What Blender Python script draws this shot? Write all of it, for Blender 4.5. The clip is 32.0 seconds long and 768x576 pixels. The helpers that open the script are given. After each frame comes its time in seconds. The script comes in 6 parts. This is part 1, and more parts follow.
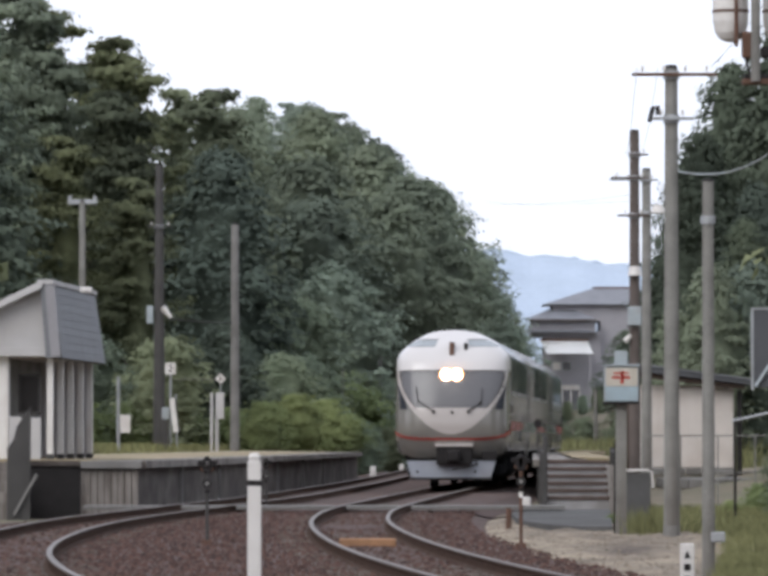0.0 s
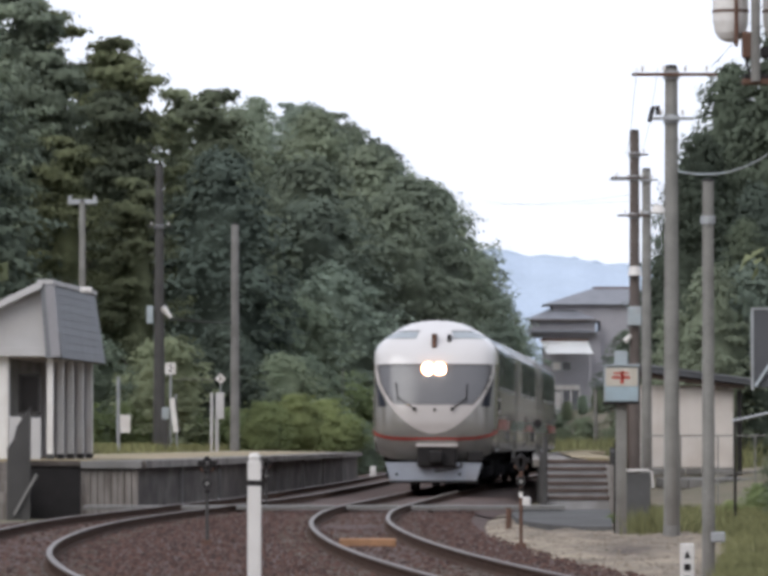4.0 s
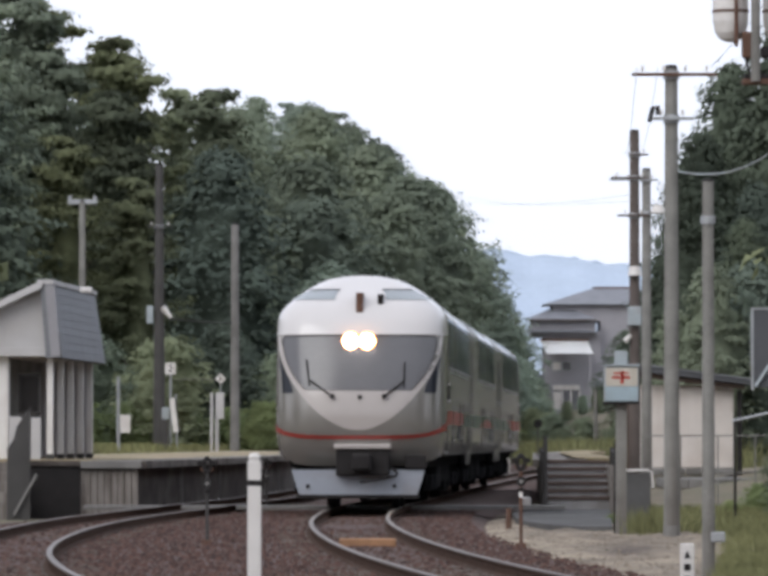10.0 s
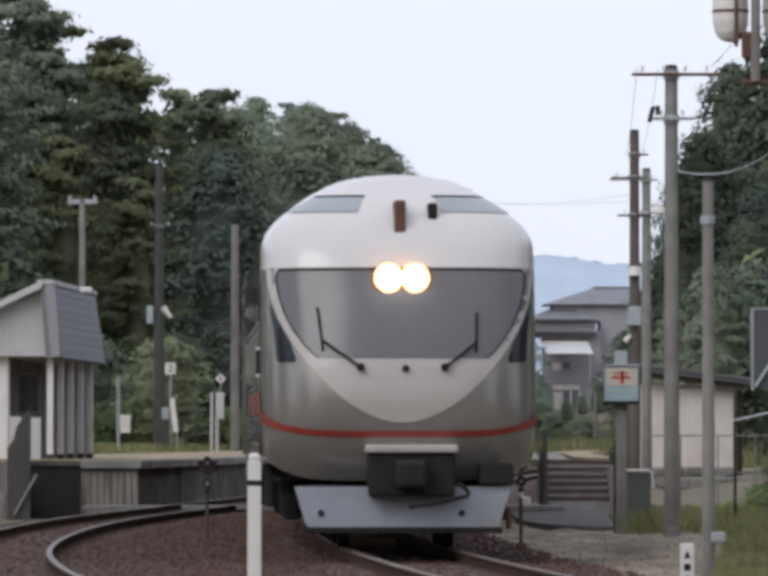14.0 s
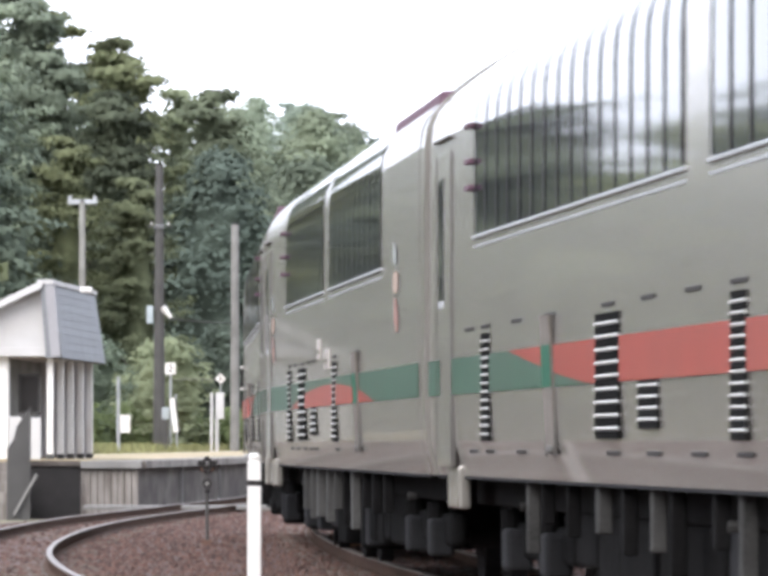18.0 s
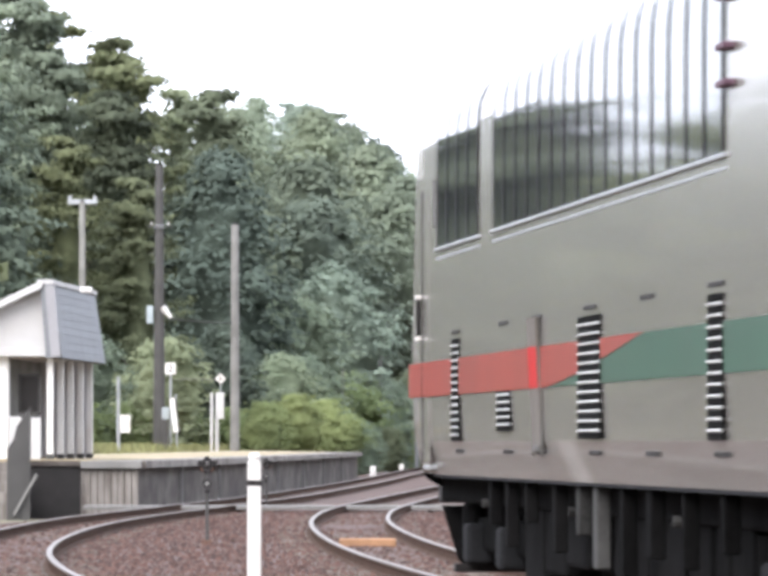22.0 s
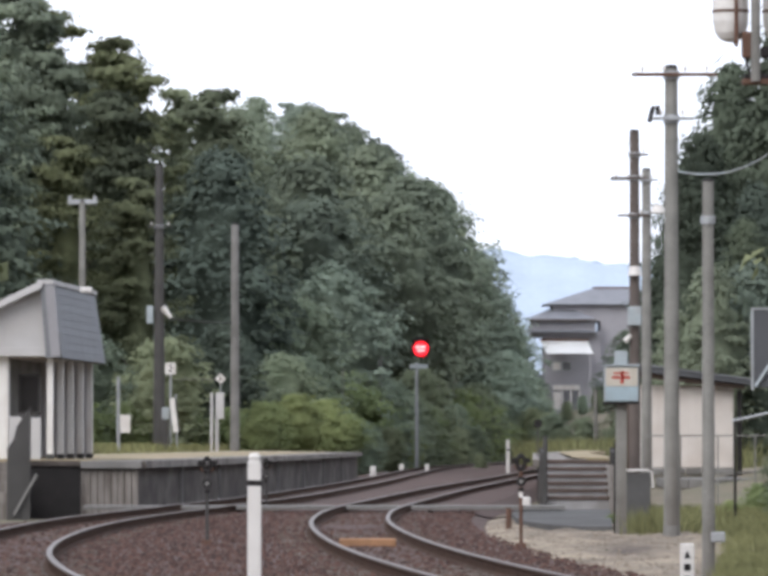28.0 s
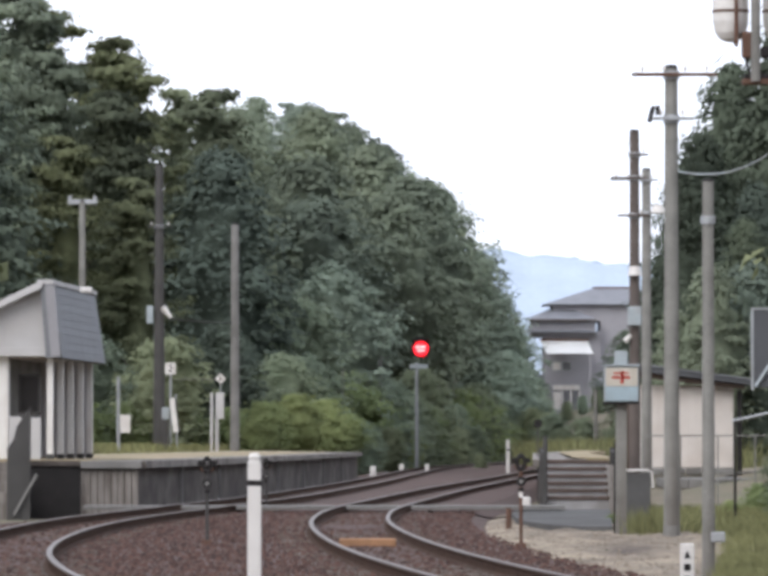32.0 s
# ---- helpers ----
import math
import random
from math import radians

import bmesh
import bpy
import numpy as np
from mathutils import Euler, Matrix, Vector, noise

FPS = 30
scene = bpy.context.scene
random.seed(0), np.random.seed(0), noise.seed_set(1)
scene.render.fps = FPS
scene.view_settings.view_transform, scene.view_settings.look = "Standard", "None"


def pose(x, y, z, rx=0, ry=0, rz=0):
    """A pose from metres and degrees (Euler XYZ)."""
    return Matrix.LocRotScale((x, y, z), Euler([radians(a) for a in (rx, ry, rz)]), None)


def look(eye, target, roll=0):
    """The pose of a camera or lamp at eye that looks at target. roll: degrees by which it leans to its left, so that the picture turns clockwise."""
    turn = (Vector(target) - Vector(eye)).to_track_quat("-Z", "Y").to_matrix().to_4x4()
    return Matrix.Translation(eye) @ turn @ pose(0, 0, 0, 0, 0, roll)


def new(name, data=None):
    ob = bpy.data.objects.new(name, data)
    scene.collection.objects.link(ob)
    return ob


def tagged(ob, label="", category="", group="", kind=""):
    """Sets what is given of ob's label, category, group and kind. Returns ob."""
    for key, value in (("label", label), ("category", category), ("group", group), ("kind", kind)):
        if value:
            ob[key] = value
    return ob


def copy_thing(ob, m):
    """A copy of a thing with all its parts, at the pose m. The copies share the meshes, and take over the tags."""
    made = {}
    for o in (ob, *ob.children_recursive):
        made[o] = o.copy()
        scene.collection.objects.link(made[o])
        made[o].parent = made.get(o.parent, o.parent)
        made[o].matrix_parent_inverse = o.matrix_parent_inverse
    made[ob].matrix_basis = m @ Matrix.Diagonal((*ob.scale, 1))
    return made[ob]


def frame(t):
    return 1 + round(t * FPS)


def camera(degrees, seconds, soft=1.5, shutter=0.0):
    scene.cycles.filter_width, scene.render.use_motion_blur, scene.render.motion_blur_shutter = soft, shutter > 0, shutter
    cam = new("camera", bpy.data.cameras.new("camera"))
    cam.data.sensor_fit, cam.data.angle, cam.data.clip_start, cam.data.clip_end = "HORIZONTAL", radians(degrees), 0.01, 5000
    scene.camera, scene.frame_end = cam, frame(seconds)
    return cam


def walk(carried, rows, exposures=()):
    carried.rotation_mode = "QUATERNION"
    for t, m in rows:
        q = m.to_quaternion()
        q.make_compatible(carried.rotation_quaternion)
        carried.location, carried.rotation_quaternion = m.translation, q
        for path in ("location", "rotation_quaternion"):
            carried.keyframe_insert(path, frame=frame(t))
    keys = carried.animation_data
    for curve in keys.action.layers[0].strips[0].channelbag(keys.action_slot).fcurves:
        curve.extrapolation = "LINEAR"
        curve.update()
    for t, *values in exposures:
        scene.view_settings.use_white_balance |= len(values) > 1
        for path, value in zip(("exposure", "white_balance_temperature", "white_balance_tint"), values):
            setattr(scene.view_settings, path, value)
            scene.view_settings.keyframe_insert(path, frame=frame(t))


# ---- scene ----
cam = camera(7.476, 32.0, soft=4.2, shutter=0.4)
EYE = (0.0, 0.0, 1.14)
STAND = look(EYE, (0.0, 120.0, 1.14 + 120.0 * 0.02633))
walk(cam, [(0.0, STAND), (32.0, STAND)],
     exposures=[(0.0, -0.25), (3.0, -0.25), (9.0, -0.3), (12.0, -0.38), (13.0, -0.45), (14.0, -0.53), (14.5, -0.54), (15.5, -0.2), (16.5, 0.08), (17.0, 0.46), (17.5, 0.78), (18.0, 1.02), (20.0, 1.08), (21.5, 1.15), (22.5, 1.15), (23.0, 0.95), (23.6, 0.4), (24.3, 0.05), (32.0, 0.05)])

# ---- world and light ----
world = bpy.data.worlds.new("overcast_sky")
scene.world = world
world.use_nodes = True
wn, wl = world.node_tree.nodes, world.node_tree.links
sky = wn.new("ShaderNodeTexSky")
sky.sky_type, sky.sun_disc, sky.sun_elevation, sky.sun_rotation = "NISHITA", False, radians(34), radians(200)
sky.air_density, sky.dust_density = 1.0, 3.0
veil = wn.new("ShaderNodeMixRGB")
veil.inputs[0].default_value = 0.88
veil.inputs[2].default_value = (9.42, 9.9, 11.3, 1)
wl.new(sky.outputs[0], veil.inputs[1])
wl.new(veil.outputs[0], wn["Background"].inputs[0])
wn["Background"].inputs[1].default_value = 0.145
sun_data = bpy.data.lights.new("sun", "SUN")
sun_data.energy, sun_data.angle, sun_data.color = 1.9, radians(40), (1.0, 0.98, 0.955)
sun = new("sun", sun_data)
sun.matrix_world = look((-75, -30, 92), (0, 60, 0))


# ---- materials ----
def material(name, color, rough=0.7, metal=0.0, scale=3.0, spread=0.25, bump=0.0, fine=40.0, stain=None, stain_amount=0.0, island=0.0, by_object=0.0, coat=0.0, spec=0.5, thin=0.0, other=None, streak=1.0):
    m = bpy.data.materials.new(name)
    m.use_nodes = True
    n, l = m.node_tree.nodes, m.node_tree.links
    p = n["Principled BSDF"]
    p.inputs["Roughness"].default_value, p.inputs["Metallic"].default_value = rough, metal
    p.inputs["Coat Weight"].default_value = coat
    p.inputs["Specular IOR Level"].default_value = spec
    at = n.new("ShaderNodeTexCoord")
    big, small = n.new("ShaderNodeTexNoise"), n.new("ShaderNodeTexNoise")
    big.inputs["Scale"].default_value, small.inputs["Scale"].default_value = scale, fine
    big.inputs["Detail"].default_value, small.inputs["Detail"].default_value = 5, 3
    l.new(at.outputs["Object"], big.inputs["Vector"])
    l.new(at.outputs["Object"], small.inputs["Vector"])
    add = n.new("ShaderNodeMath")
    add.operation = "MULTIPLY_ADD"
    l.new(small.outputs[0], add.inputs[0])
    add.inputs[1].default_value = 0.5
    l.new(big.outputs[0], add.inputs[2])
    last = add.outputs[0]
    for amount, kind, socket in ((island, "ShaderNodeNewGeometry", "Random Per Island"), (by_object, "ShaderNodeObjectInfo", "Random")):
        if amount:
            src, k = n.new(kind), n.new("ShaderNodeMath")
            k.operation = "MULTIPLY_ADD"
            l.new(src.outputs[socket], k.inputs[0])
            k.inputs[1].default_value = amount
            l.new(last, k.inputs[2])
            off = n.new("ShaderNodeMath")
            off.operation = "SUBTRACT"
            off.inputs[1].default_value = amount / 2
            l.new(k.outputs[0], off.inputs[0])
            last = off.outputs[0]
    ramp = n.new("ShaderNodeMapRange")
    ramp.inputs["From Min"].default_value, ramp.inputs["From Max"].default_value = 0.4, 1.1
    ramp.inputs["To Min"].default_value, ramp.inputs["To Max"].default_value = 1 - spread, 1 + spread
    ramp.clamp = False
    l.new(last, ramp.inputs[0])
    mul = n.new("ShaderNodeVectorMath")
    mul.operation = "SCALE"
    mul.inputs[0].default_value = color
    l.new(ramp.outputs[0], mul.inputs["Scale"])
    out = mul.outputs[0]
    if other:
        info, hue = n.new("ShaderNodeObjectInfo"), n.new("ShaderNodeMixRGB")
        scaled = n.new("ShaderNodeVectorMath")
        scaled.operation = "SCALE"
        scaled.inputs[0].default_value = other
        l.new(ramp.outputs[0], scaled.inputs["Scale"])
        turn = n.new("ShaderNodeMath")
        turn.operation = "FRACT"
        times = n.new("ShaderNodeMath")
        times.operation = "MULTIPLY"
        times.inputs[1].default_value = 7.31
        l.new(info.outputs["Random"], times.inputs[0])
        l.new(times.outputs[0], turn.inputs[0])
        l.new(turn.outputs[0], hue.inputs[0])
        l.new(out, hue.inputs[1])
        l.new(scaled.outputs[0], hue.inputs[2])
        out = hue.outputs[0]
    if stain:
        patch = n.new("ShaderNodeTexNoise")
        patch.inputs["Scale"].default_value, patch.inputs["Detail"].default_value = scale * 0.7, 8
        pull = n.new("ShaderNodeMapping")
        pull.inputs["Scale"].default_value = streak if isinstance(streak, tuple) else (1, 1, streak)
        l.new(at.outputs["Object"], pull.inputs["Vector"])
        l.new(pull.outputs[0], patch.inputs["Vector"])
        edge = n.new("ShaderNodeMapRange")
        edge.inputs["From Min"].default_value, edge.inputs["From Max"].default_value = 0.45, 0.68
        edge.inputs["To Max"].default_value = stain_amount
        l.new(patch.outputs[0], edge.inputs[0])
        mix = n.new("ShaderNodeMixRGB")
        l.new(edge.outputs[0], mix.inputs[0])
        l.new(out, mix.inputs[1])
        mix.inputs[2].default_value = (*stain, 1)
        out = mix.outputs[0]
    l.new(out, p.inputs["Base Color"])
    if thin:
        through_leaf, both = n.new("ShaderNodeBsdfTranslucent"), n.new("ShaderNodeMixShader")
        both.inputs[0].default_value = thin
        l.new(out, through_leaf.inputs[0])
        l.new(p.outputs[0], both.inputs[1])
        l.new(through_leaf.outputs[0], both.inputs[2])
        l.new(both.outputs[0], n["Material Output"].inputs[0])
    if bump:
        b = n.new("ShaderNodeBump")
        b.inputs["Strength"].default_value, b.inputs["Distance"].default_value = bump, 0.02
        l.new(small.outputs[0], b.inputs["Height"])
        l.new(b.outputs[0], p.inputs["Normal"])
    return m


def glow(name, color, strength):
    m = material(name, color, 0.3)
    p = m.node_tree.nodes["Principled BSDF"]
    p.inputs["Emission Color"].default_value, p.inputs["Emission Strength"].default_value = (*color, 1), strength
    return m


BALLAST = material("ballast", (0.064, 0.034, 0.027), 0.9, 0, 0.6, 0.5, 0.9, 14, (0.042, 0.026, 0.022), 0.6)
STONE = material("ballast_stone", (0.068, 0.035, 0.027), 0.9, 0, 2, 0.3, 0.3, 40, island=1.3)
SOIL = material("soil", (0.16, 0.13, 0.09), 0.95, 0, 0.35, 0.4, 0.6, 9, (0.055, 0.07, 0.03), 0.8)
GRAVEL = material("sandy_gravel", (0.235, 0.192, 0.142), 0.95, 0, 1.1, 0.65, 1.0, 14, (0.075, 0.054, 0.044), 1.0, streak=(1, 0.25, 1))
STEP = material("worn_step_concrete", (0.27, 0.262, 0.262), 0.85, 0, 2.0, 0.3, 0.3, 30, (0.17, 0.155, 0.145), 0.7)
RAIL = material("rail_steel", (0.11, 0.088, 0.076), 0.48, 0.25, 4, 0.25, 0.1, 60)
RAIL_WEB = material("rusty_rail_side", (0.06, 0.036, 0.027), 0.9, 0.0, 5, 0.4, 0.3, 60, spec=0.1)
SLEEPER = material("old_sleeper", (0.09, 0.07, 0.057), 0.9, 0, 4, 0.35, 0.4, 50, by_object=0.5)
CONCRETE = material("weathered_concrete", (0.185, 0.178, 0.17), 0.85, 0, 1.2, 0.3, 0.35, 30, (0.1, 0.095, 0.085), 0.7)
DARK_CONCRETE = material("stained_platform_wall", (0.058, 0.047, 0.042), 0.9, 0, 1.6, 0.55, 0.4, 25, (0.150, 0.134, 0.120), 0.8, streak=(1.2, 0.45, 1.3))
PALE_CONCRETE = material("pale_concrete", (0.21, 0.19, 0.172), 0.85, 0, 3.0, 0.3, 0.35, 30, (0.09, 0.074, 0.064), 0.95, streak=(3, 0.6, 0.35))
POLE_GREY = material("pole_concrete", (0.205, 0.20, 0.185), 0.85, 0, 2.5, 0.38, 0.2, 40, (0.105, 0.088, 0.076), 0.9, streak=0.08)
POLE_DARK = material("dark_pole", (0.055, 0.052, 0.05), 0.85, 0, 2, 0.3, 0.2, 40)
POLE_BROWN = material("weathered_brown_pole", (0.105, 0.085, 0.076), 0.9, 0, 2, 0.3, 0.25, 40, (0.07, 0.055, 0.05), 0.6, streak=0.1)
GALV = material("galvanised_steel", (0.36, 0.37, 0.38), 0.5, 0.6, 4, 0.15, 0.1, 60)
RUST = material("rusted_steel", (0.12, 0.065, 0.045), 0.85, 0.2, 6, 0.35, 0.3, 60)
BLACK = material("black_iron", (0.018, 0.016, 0.016), 0.65, 0.0, 5, 0.3, 0.2, 60, spec=0.2)
WHITE = material("white_paint", (0.64, 0.615, 0.59), 0.55, 0, 5, 0.08, 0.05, 60, (0.46, 0.41, 0.37), 0.55, streak=0.3)
WALL_WHITE = material("white_board_wall", (0.45, 0.437, 0.435), 0.7, 0, 1.2, 0.12, 0.1, 40, (0.32, 0.30, 0.28), 0.5)
WALL_BEIGE = material("beige_metal_siding", (0.60, 0.55, 0.51), 0.65, 0, 1.2, 0.12, 0.1, 40, (0.4, 0.33, 0.28), 0.4)
SLATE = material("grey_metal_shingle", (0.165, 0.17, 0.185), 0.6, 0.1, 2, 0.2, 0.15, 50, by_object=0.25)
WALL_GREY = material("grey_render_wall", (0.27, 0.262, 0.275), 0.8, 0, 0.5, 0.15, 0.1, 20)
ROOF_TILE = material("dark_glazed_roof_tile", (0.16, 0.165, 0.18), 0.45, 0, 1.0, 0.2, 0.3, 12)
HOUSE_WALL = material("lilac_grey_house_wall", (0.31, 0.302, 0.325), 0.8, 0, 0.5, 0.15, 0.1, 20, (0.27, 0.26, 0.27), 0.4)
HOUSE_ROOF = material("grey_house_tile", (0.17, 0.175, 0.195), 0.55, 0, 1.0, 0.2, 0.3, 12)
BROWN = material("dark_brown_wood", (0.075, 0.05, 0.04), 0.8, 0, 3, 0.3, 0.2, 40)
CREAM_PANEL = material("faded_cream_enamel", (0.50, 0.465, 0.40), 0.6, 0, 4, 0.12, 0.1, 50, (0.36, 0.30, 0.24), 0.5, streak=0.3)
PALE_BLUE = material("pale_blue_box_paint", (0.34, 0.43, 0.48), 0.6, 0.1, 4, 0.12, 0.1, 50, (0.24, 0.27, 0.28), 0.5)
GREYBLUE = material("grey_blue_box_paint", (0.33, 0.37, 0.39), 0.6, 0.1, 4, 0.15, 0.1, 50, (0.2, 0.16, 0.13), 0.35)
RED = material("red_paint", (0.42, 0.05, 0.035), 0.5, 0, 5, 0.15)
BARK = material("bark", (0.07, 0.055, 0.042), 0.95, 0, 2, 0.4, 0.8, 18)
LEAF = material("leaf_mixed_wood", (0.200, 0.243, 0.196), 0.9, 0, 0.3, 0.55, 0, 2.0, island=0.12, by_object=0.5, spec=0.05, thin=0.36, other=(0.226, 0.258, 0.180))
LEAF_DARK = material("leaf_dark_conifer", (0.158, 0.188, 0.148), 0.9, 0, 0.3, 0.55, 0, 2.0, island=0.12, by_object=0.6, spec=0.05, thin=0.4, other=(0.182, 0.196, 0.104))
LEAF_DEEP = material("leaf_deep_evergreen", (0.100, 0.126, 0.108), 0.9, 0, 0.3, 0.5, 0, 2.0, island=0.12, by_object=0.5, spec=0.05, thin=0.35, other=(0.120, 0.142, 0.098))
LEAF_HILL = material("leaf_hill_wood", (0.158, 0.192, 0.160), 0.9, 0, 0.3, 0.5, 0, 2.0, island=0.12, by_object=0.5, spec=0.05, thin=0.35, other=(0.178, 0.204, 0.140))
LEAF_LIGHT = material("leaf_light_shrub", (0.205, 0.254, 0.192), 0.9, 0, 0.5, 0.4, 0, 3, island=0.2, by_object=0.5, spec=0.05, thin=0.4, other=(0.212, 0.236, 0.146))
GRASS = material("grass_blades", (0.165, 0.168, 0.078), 0.8, 0, 0.3, 0.45, 0, 3, island=0.7, spec=0.25)
STRAW = material("dry_grass", (0.30, 0.235, 0.15), 0.9, 0, 0.6, 0.35, 0.5, 9, (0.12, 0.13, 0.05), 0.6)
HOUSE_GLASS = material("grey_house_window", (0.13, 0.13, 0.14), 0.25, 0, 1, 0.2)
# distance haze is put into the ridge's pale blue base
FAR_HILL = material("ridge_haze_coloured", (0.39, 0.455, 0.545), 0.95, 0, 0.02, 0.12, 0, 0.3, spec=0.1)
TAUPE = material("champagne_metallic_paint", (0.262, 0.246, 0.226), 0.26, 0.42, 0.8, 0.06, 0.10, 1.6, (0.20, 0.186, 0.17), 0.3, coat=0.2)
# cream made lighter for the sky reflected on the brow
BROW = material("cream_brow_sky_lightened", (0.54, 0.515, 0.505), 0.3, 0.0, 1.2, 0.04, 0.0, 30, coat=0.5)
LEAF_BUSH = material("leaf_bright_bush", (0.205, 0.255, 0.128), 0.9, 0, 0.8, 0.35, 0, 5, island=0.25, by_object=0.5, spec=0.05, thin=0.4, other=(0.228, 0.258, 0.116))
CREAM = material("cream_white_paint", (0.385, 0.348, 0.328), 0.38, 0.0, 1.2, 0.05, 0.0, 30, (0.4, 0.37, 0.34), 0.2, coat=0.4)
STRIPE_RED = material("vermilion_stripe", (0.27, 0.036, 0.028), 0.35, 0.05, 1.5, 0.12, 0, 30, (0.19, 0.036, 0.03), 0.4, coat=0.06)
STRIPE_GREEN = material("deep_green_stripe", (0.028, 0.080, 0.054), 0.35, 0.05, 1.5, 0.14, 0, 30, (0.034, 0.07, 0.052), 0.4, coat=0.06)
# hatch colours carry the shade of a recess and its missing sky gloss
HATCH_PLATE = material("taupe_hatch_recess_shade", (0.135, 0.12, 0.107), 0.7, 0.0, 1.5, 0.2, 0.1, 30, (0.06, 0.05, 0.045), 0.6, spec=0.1)
HATCH_RED = material("red_hatch_recess_shade", (0.40, 0.022, 0.022), 0.6, 0.0, 1.5, 0.12, 0, 30, spec=0.1)
HATCH_GREEN = material("green_hatch_recess_shade", (0.016, 0.085, 0.052), 0.6, 0.0, 1.5, 0.12, 0, 30, spec=0.1)
GLASS = material("dark_tinted_glass", (0.028, 0.030, 0.038), 0.05, 0.0, 1.0, 0.2, spec=0.15)
SHIELD_GLASS = material("grey_windscreen", (0.115, 0.112, 0.118), 0.22, 0, 0.8, 0.2, spec=0.5)
# the sky's reflection is mixed into the pane's pale base colour
SKYLIGHT = material("skylight_glass_sky_tone", (0.25, 0.275, 0.29), 0.15, 0, 0.8, 0.2, spec=0.9)
DUCT = material("purple_brown_duct", (0.085, 0.04, 0.062), 0.7, 0, 4, 0.3)
ANNEX = material("dark_grey_board", (0.075, 0.077, 0.085), 0.7, 0, 1.5, 0.25, 0.1, 30)
SLAB = material("damp_grey_concrete", (0.10, 0.098, 0.097), 0.9, 0, 0.8, 0.3, 0.3, 20, (0.06, 0.058, 0.056), 0.8, spec=0.12)
SKIRT = material("pale_blue_grey_plough", (0.28, 0.30, 0.34), 0.6, 0.1, 3, 0.12, 0.1, 40, (0.2, 0.18, 0.17), 0.45)
# near-black base holds the shade beneath the cars as well as grime
UNDER = material("underfloor_grime_and_shade", (0.008, 0.0078, 0.008), 0.9, 0.0, 4, 0.45, 0.3, 40, by_object=0.4, spec=0.02)
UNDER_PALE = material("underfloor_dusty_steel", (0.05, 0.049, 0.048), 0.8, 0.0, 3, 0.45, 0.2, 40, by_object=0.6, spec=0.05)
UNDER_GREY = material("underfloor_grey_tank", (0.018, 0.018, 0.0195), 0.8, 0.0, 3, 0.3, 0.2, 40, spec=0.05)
# near-white base replaces the metal's reflection of the sky
BRIGHT_ROOF = material("sheet_metal_sky_white", (0.9, 0.9, 0.9), 0.5, 0, 2, 0.04)
SEAL = material("grey_rubber_seal", (0.07, 0.065, 0.06), 0.7, 0, 4, 0.2)
SLAT = material("pale_louvre_slat", (0.54, 0.54, 0.52), 0.5, 0.1, 4, 0.1)
LAMP = glow("headlamp_lens", (1.0, 0.93, 0.82), 60.0)
LAMP_RIM = glow("headlamp_amber_edge", (1.0, 0.42, 0.12), 5.0)
SIGNAL_RED = glow("signal_red_lens", (1.0, 0.015, 0.03), 1.6)
SIGNAL_CORE = glow("signal_bright_lens", (1.0, 0.42, 0.42), 1.8)


# ---- building helpers ----
def part(name, bm, mat, parent=None, label="", smooth=False):
    me = bpy.data.meshes.new(name)
    bm.to_mesh(me)
    bm.free()
    me.materials.append(mat)
    if smooth:
        me.polygons.foreach_set("use_smooth", [True] * len(me.polygons))
    ob = new(name, me)
    ob.parent = parent
    return tagged(ob, label)


def raw(name, verts, faces, mat, parent=None, label=""):
    me = bpy.data.meshes.new(name)
    me.from_pydata(verts, [], faces)
    me.materials.append(mat)
    ob = new(name, me)
    ob.parent = parent
    return tagged(ob, label)


def shared(name, source, parent, m):
    ob = new(name, source.data)
    ob.parent = parent
    ob.matrix_basis = m
    return ob


def thing(name, x, y, z, label, category, group="", turn=0, kind=""):
    ob = new(name)
    ob.matrix_basis = pose(x, y, z, 0, 0, turn)
    return tagged(ob, label, category, group, kind)


def box(x0, x1, y0, y1, z0, z1, bevel=0.0, bm=None, m=None):
    own = bmesh.new()
    bmesh.ops.create_cube(own, size=1)
    bmesh.ops.scale(own, vec=(x1 - x0, y1 - y0, z1 - z0), verts=own.verts)
    bmesh.ops.translate(own, vec=((x0 + x1) / 2, (y0 + y1) / 2, (z0 + z1) / 2), verts=own.verts)
    if bevel:
        bmesh.ops.bevel(own, geom=own.edges[:], offset=bevel, segments=2, affect="EDGES", profile=0.5)
    if m is not None:
        bmesh.ops.transform(own, matrix=m, verts=own.verts)
    return merge(bm, own)


def merge(bm, own):
    if bm is None:
        return own
    me = bpy.data.meshes.new("joined")
    own.to_mesh(me)
    own.free()
    bm.from_mesh(me)
    bpy.data.meshes.remove(me)
    return bm


def rod(p0, p1, r0, r1=None, sides=12, bm=None):
    own = bmesh.new()
    a, b = Vector(p0), Vector(p1)
    bmesh.ops.create_cone(own, cap_ends=True, segments=sides, radius1=r0, radius2=r0 if r1 is None else r1, depth=(b - a).length)
    q = (b - a).to_track_quat("Z", "Y").to_matrix().to_4x4()
    bmesh.ops.transform(own, matrix=Matrix.Translation((a + b) / 2) @ q, verts=own.verts)
    return merge(bm, own)


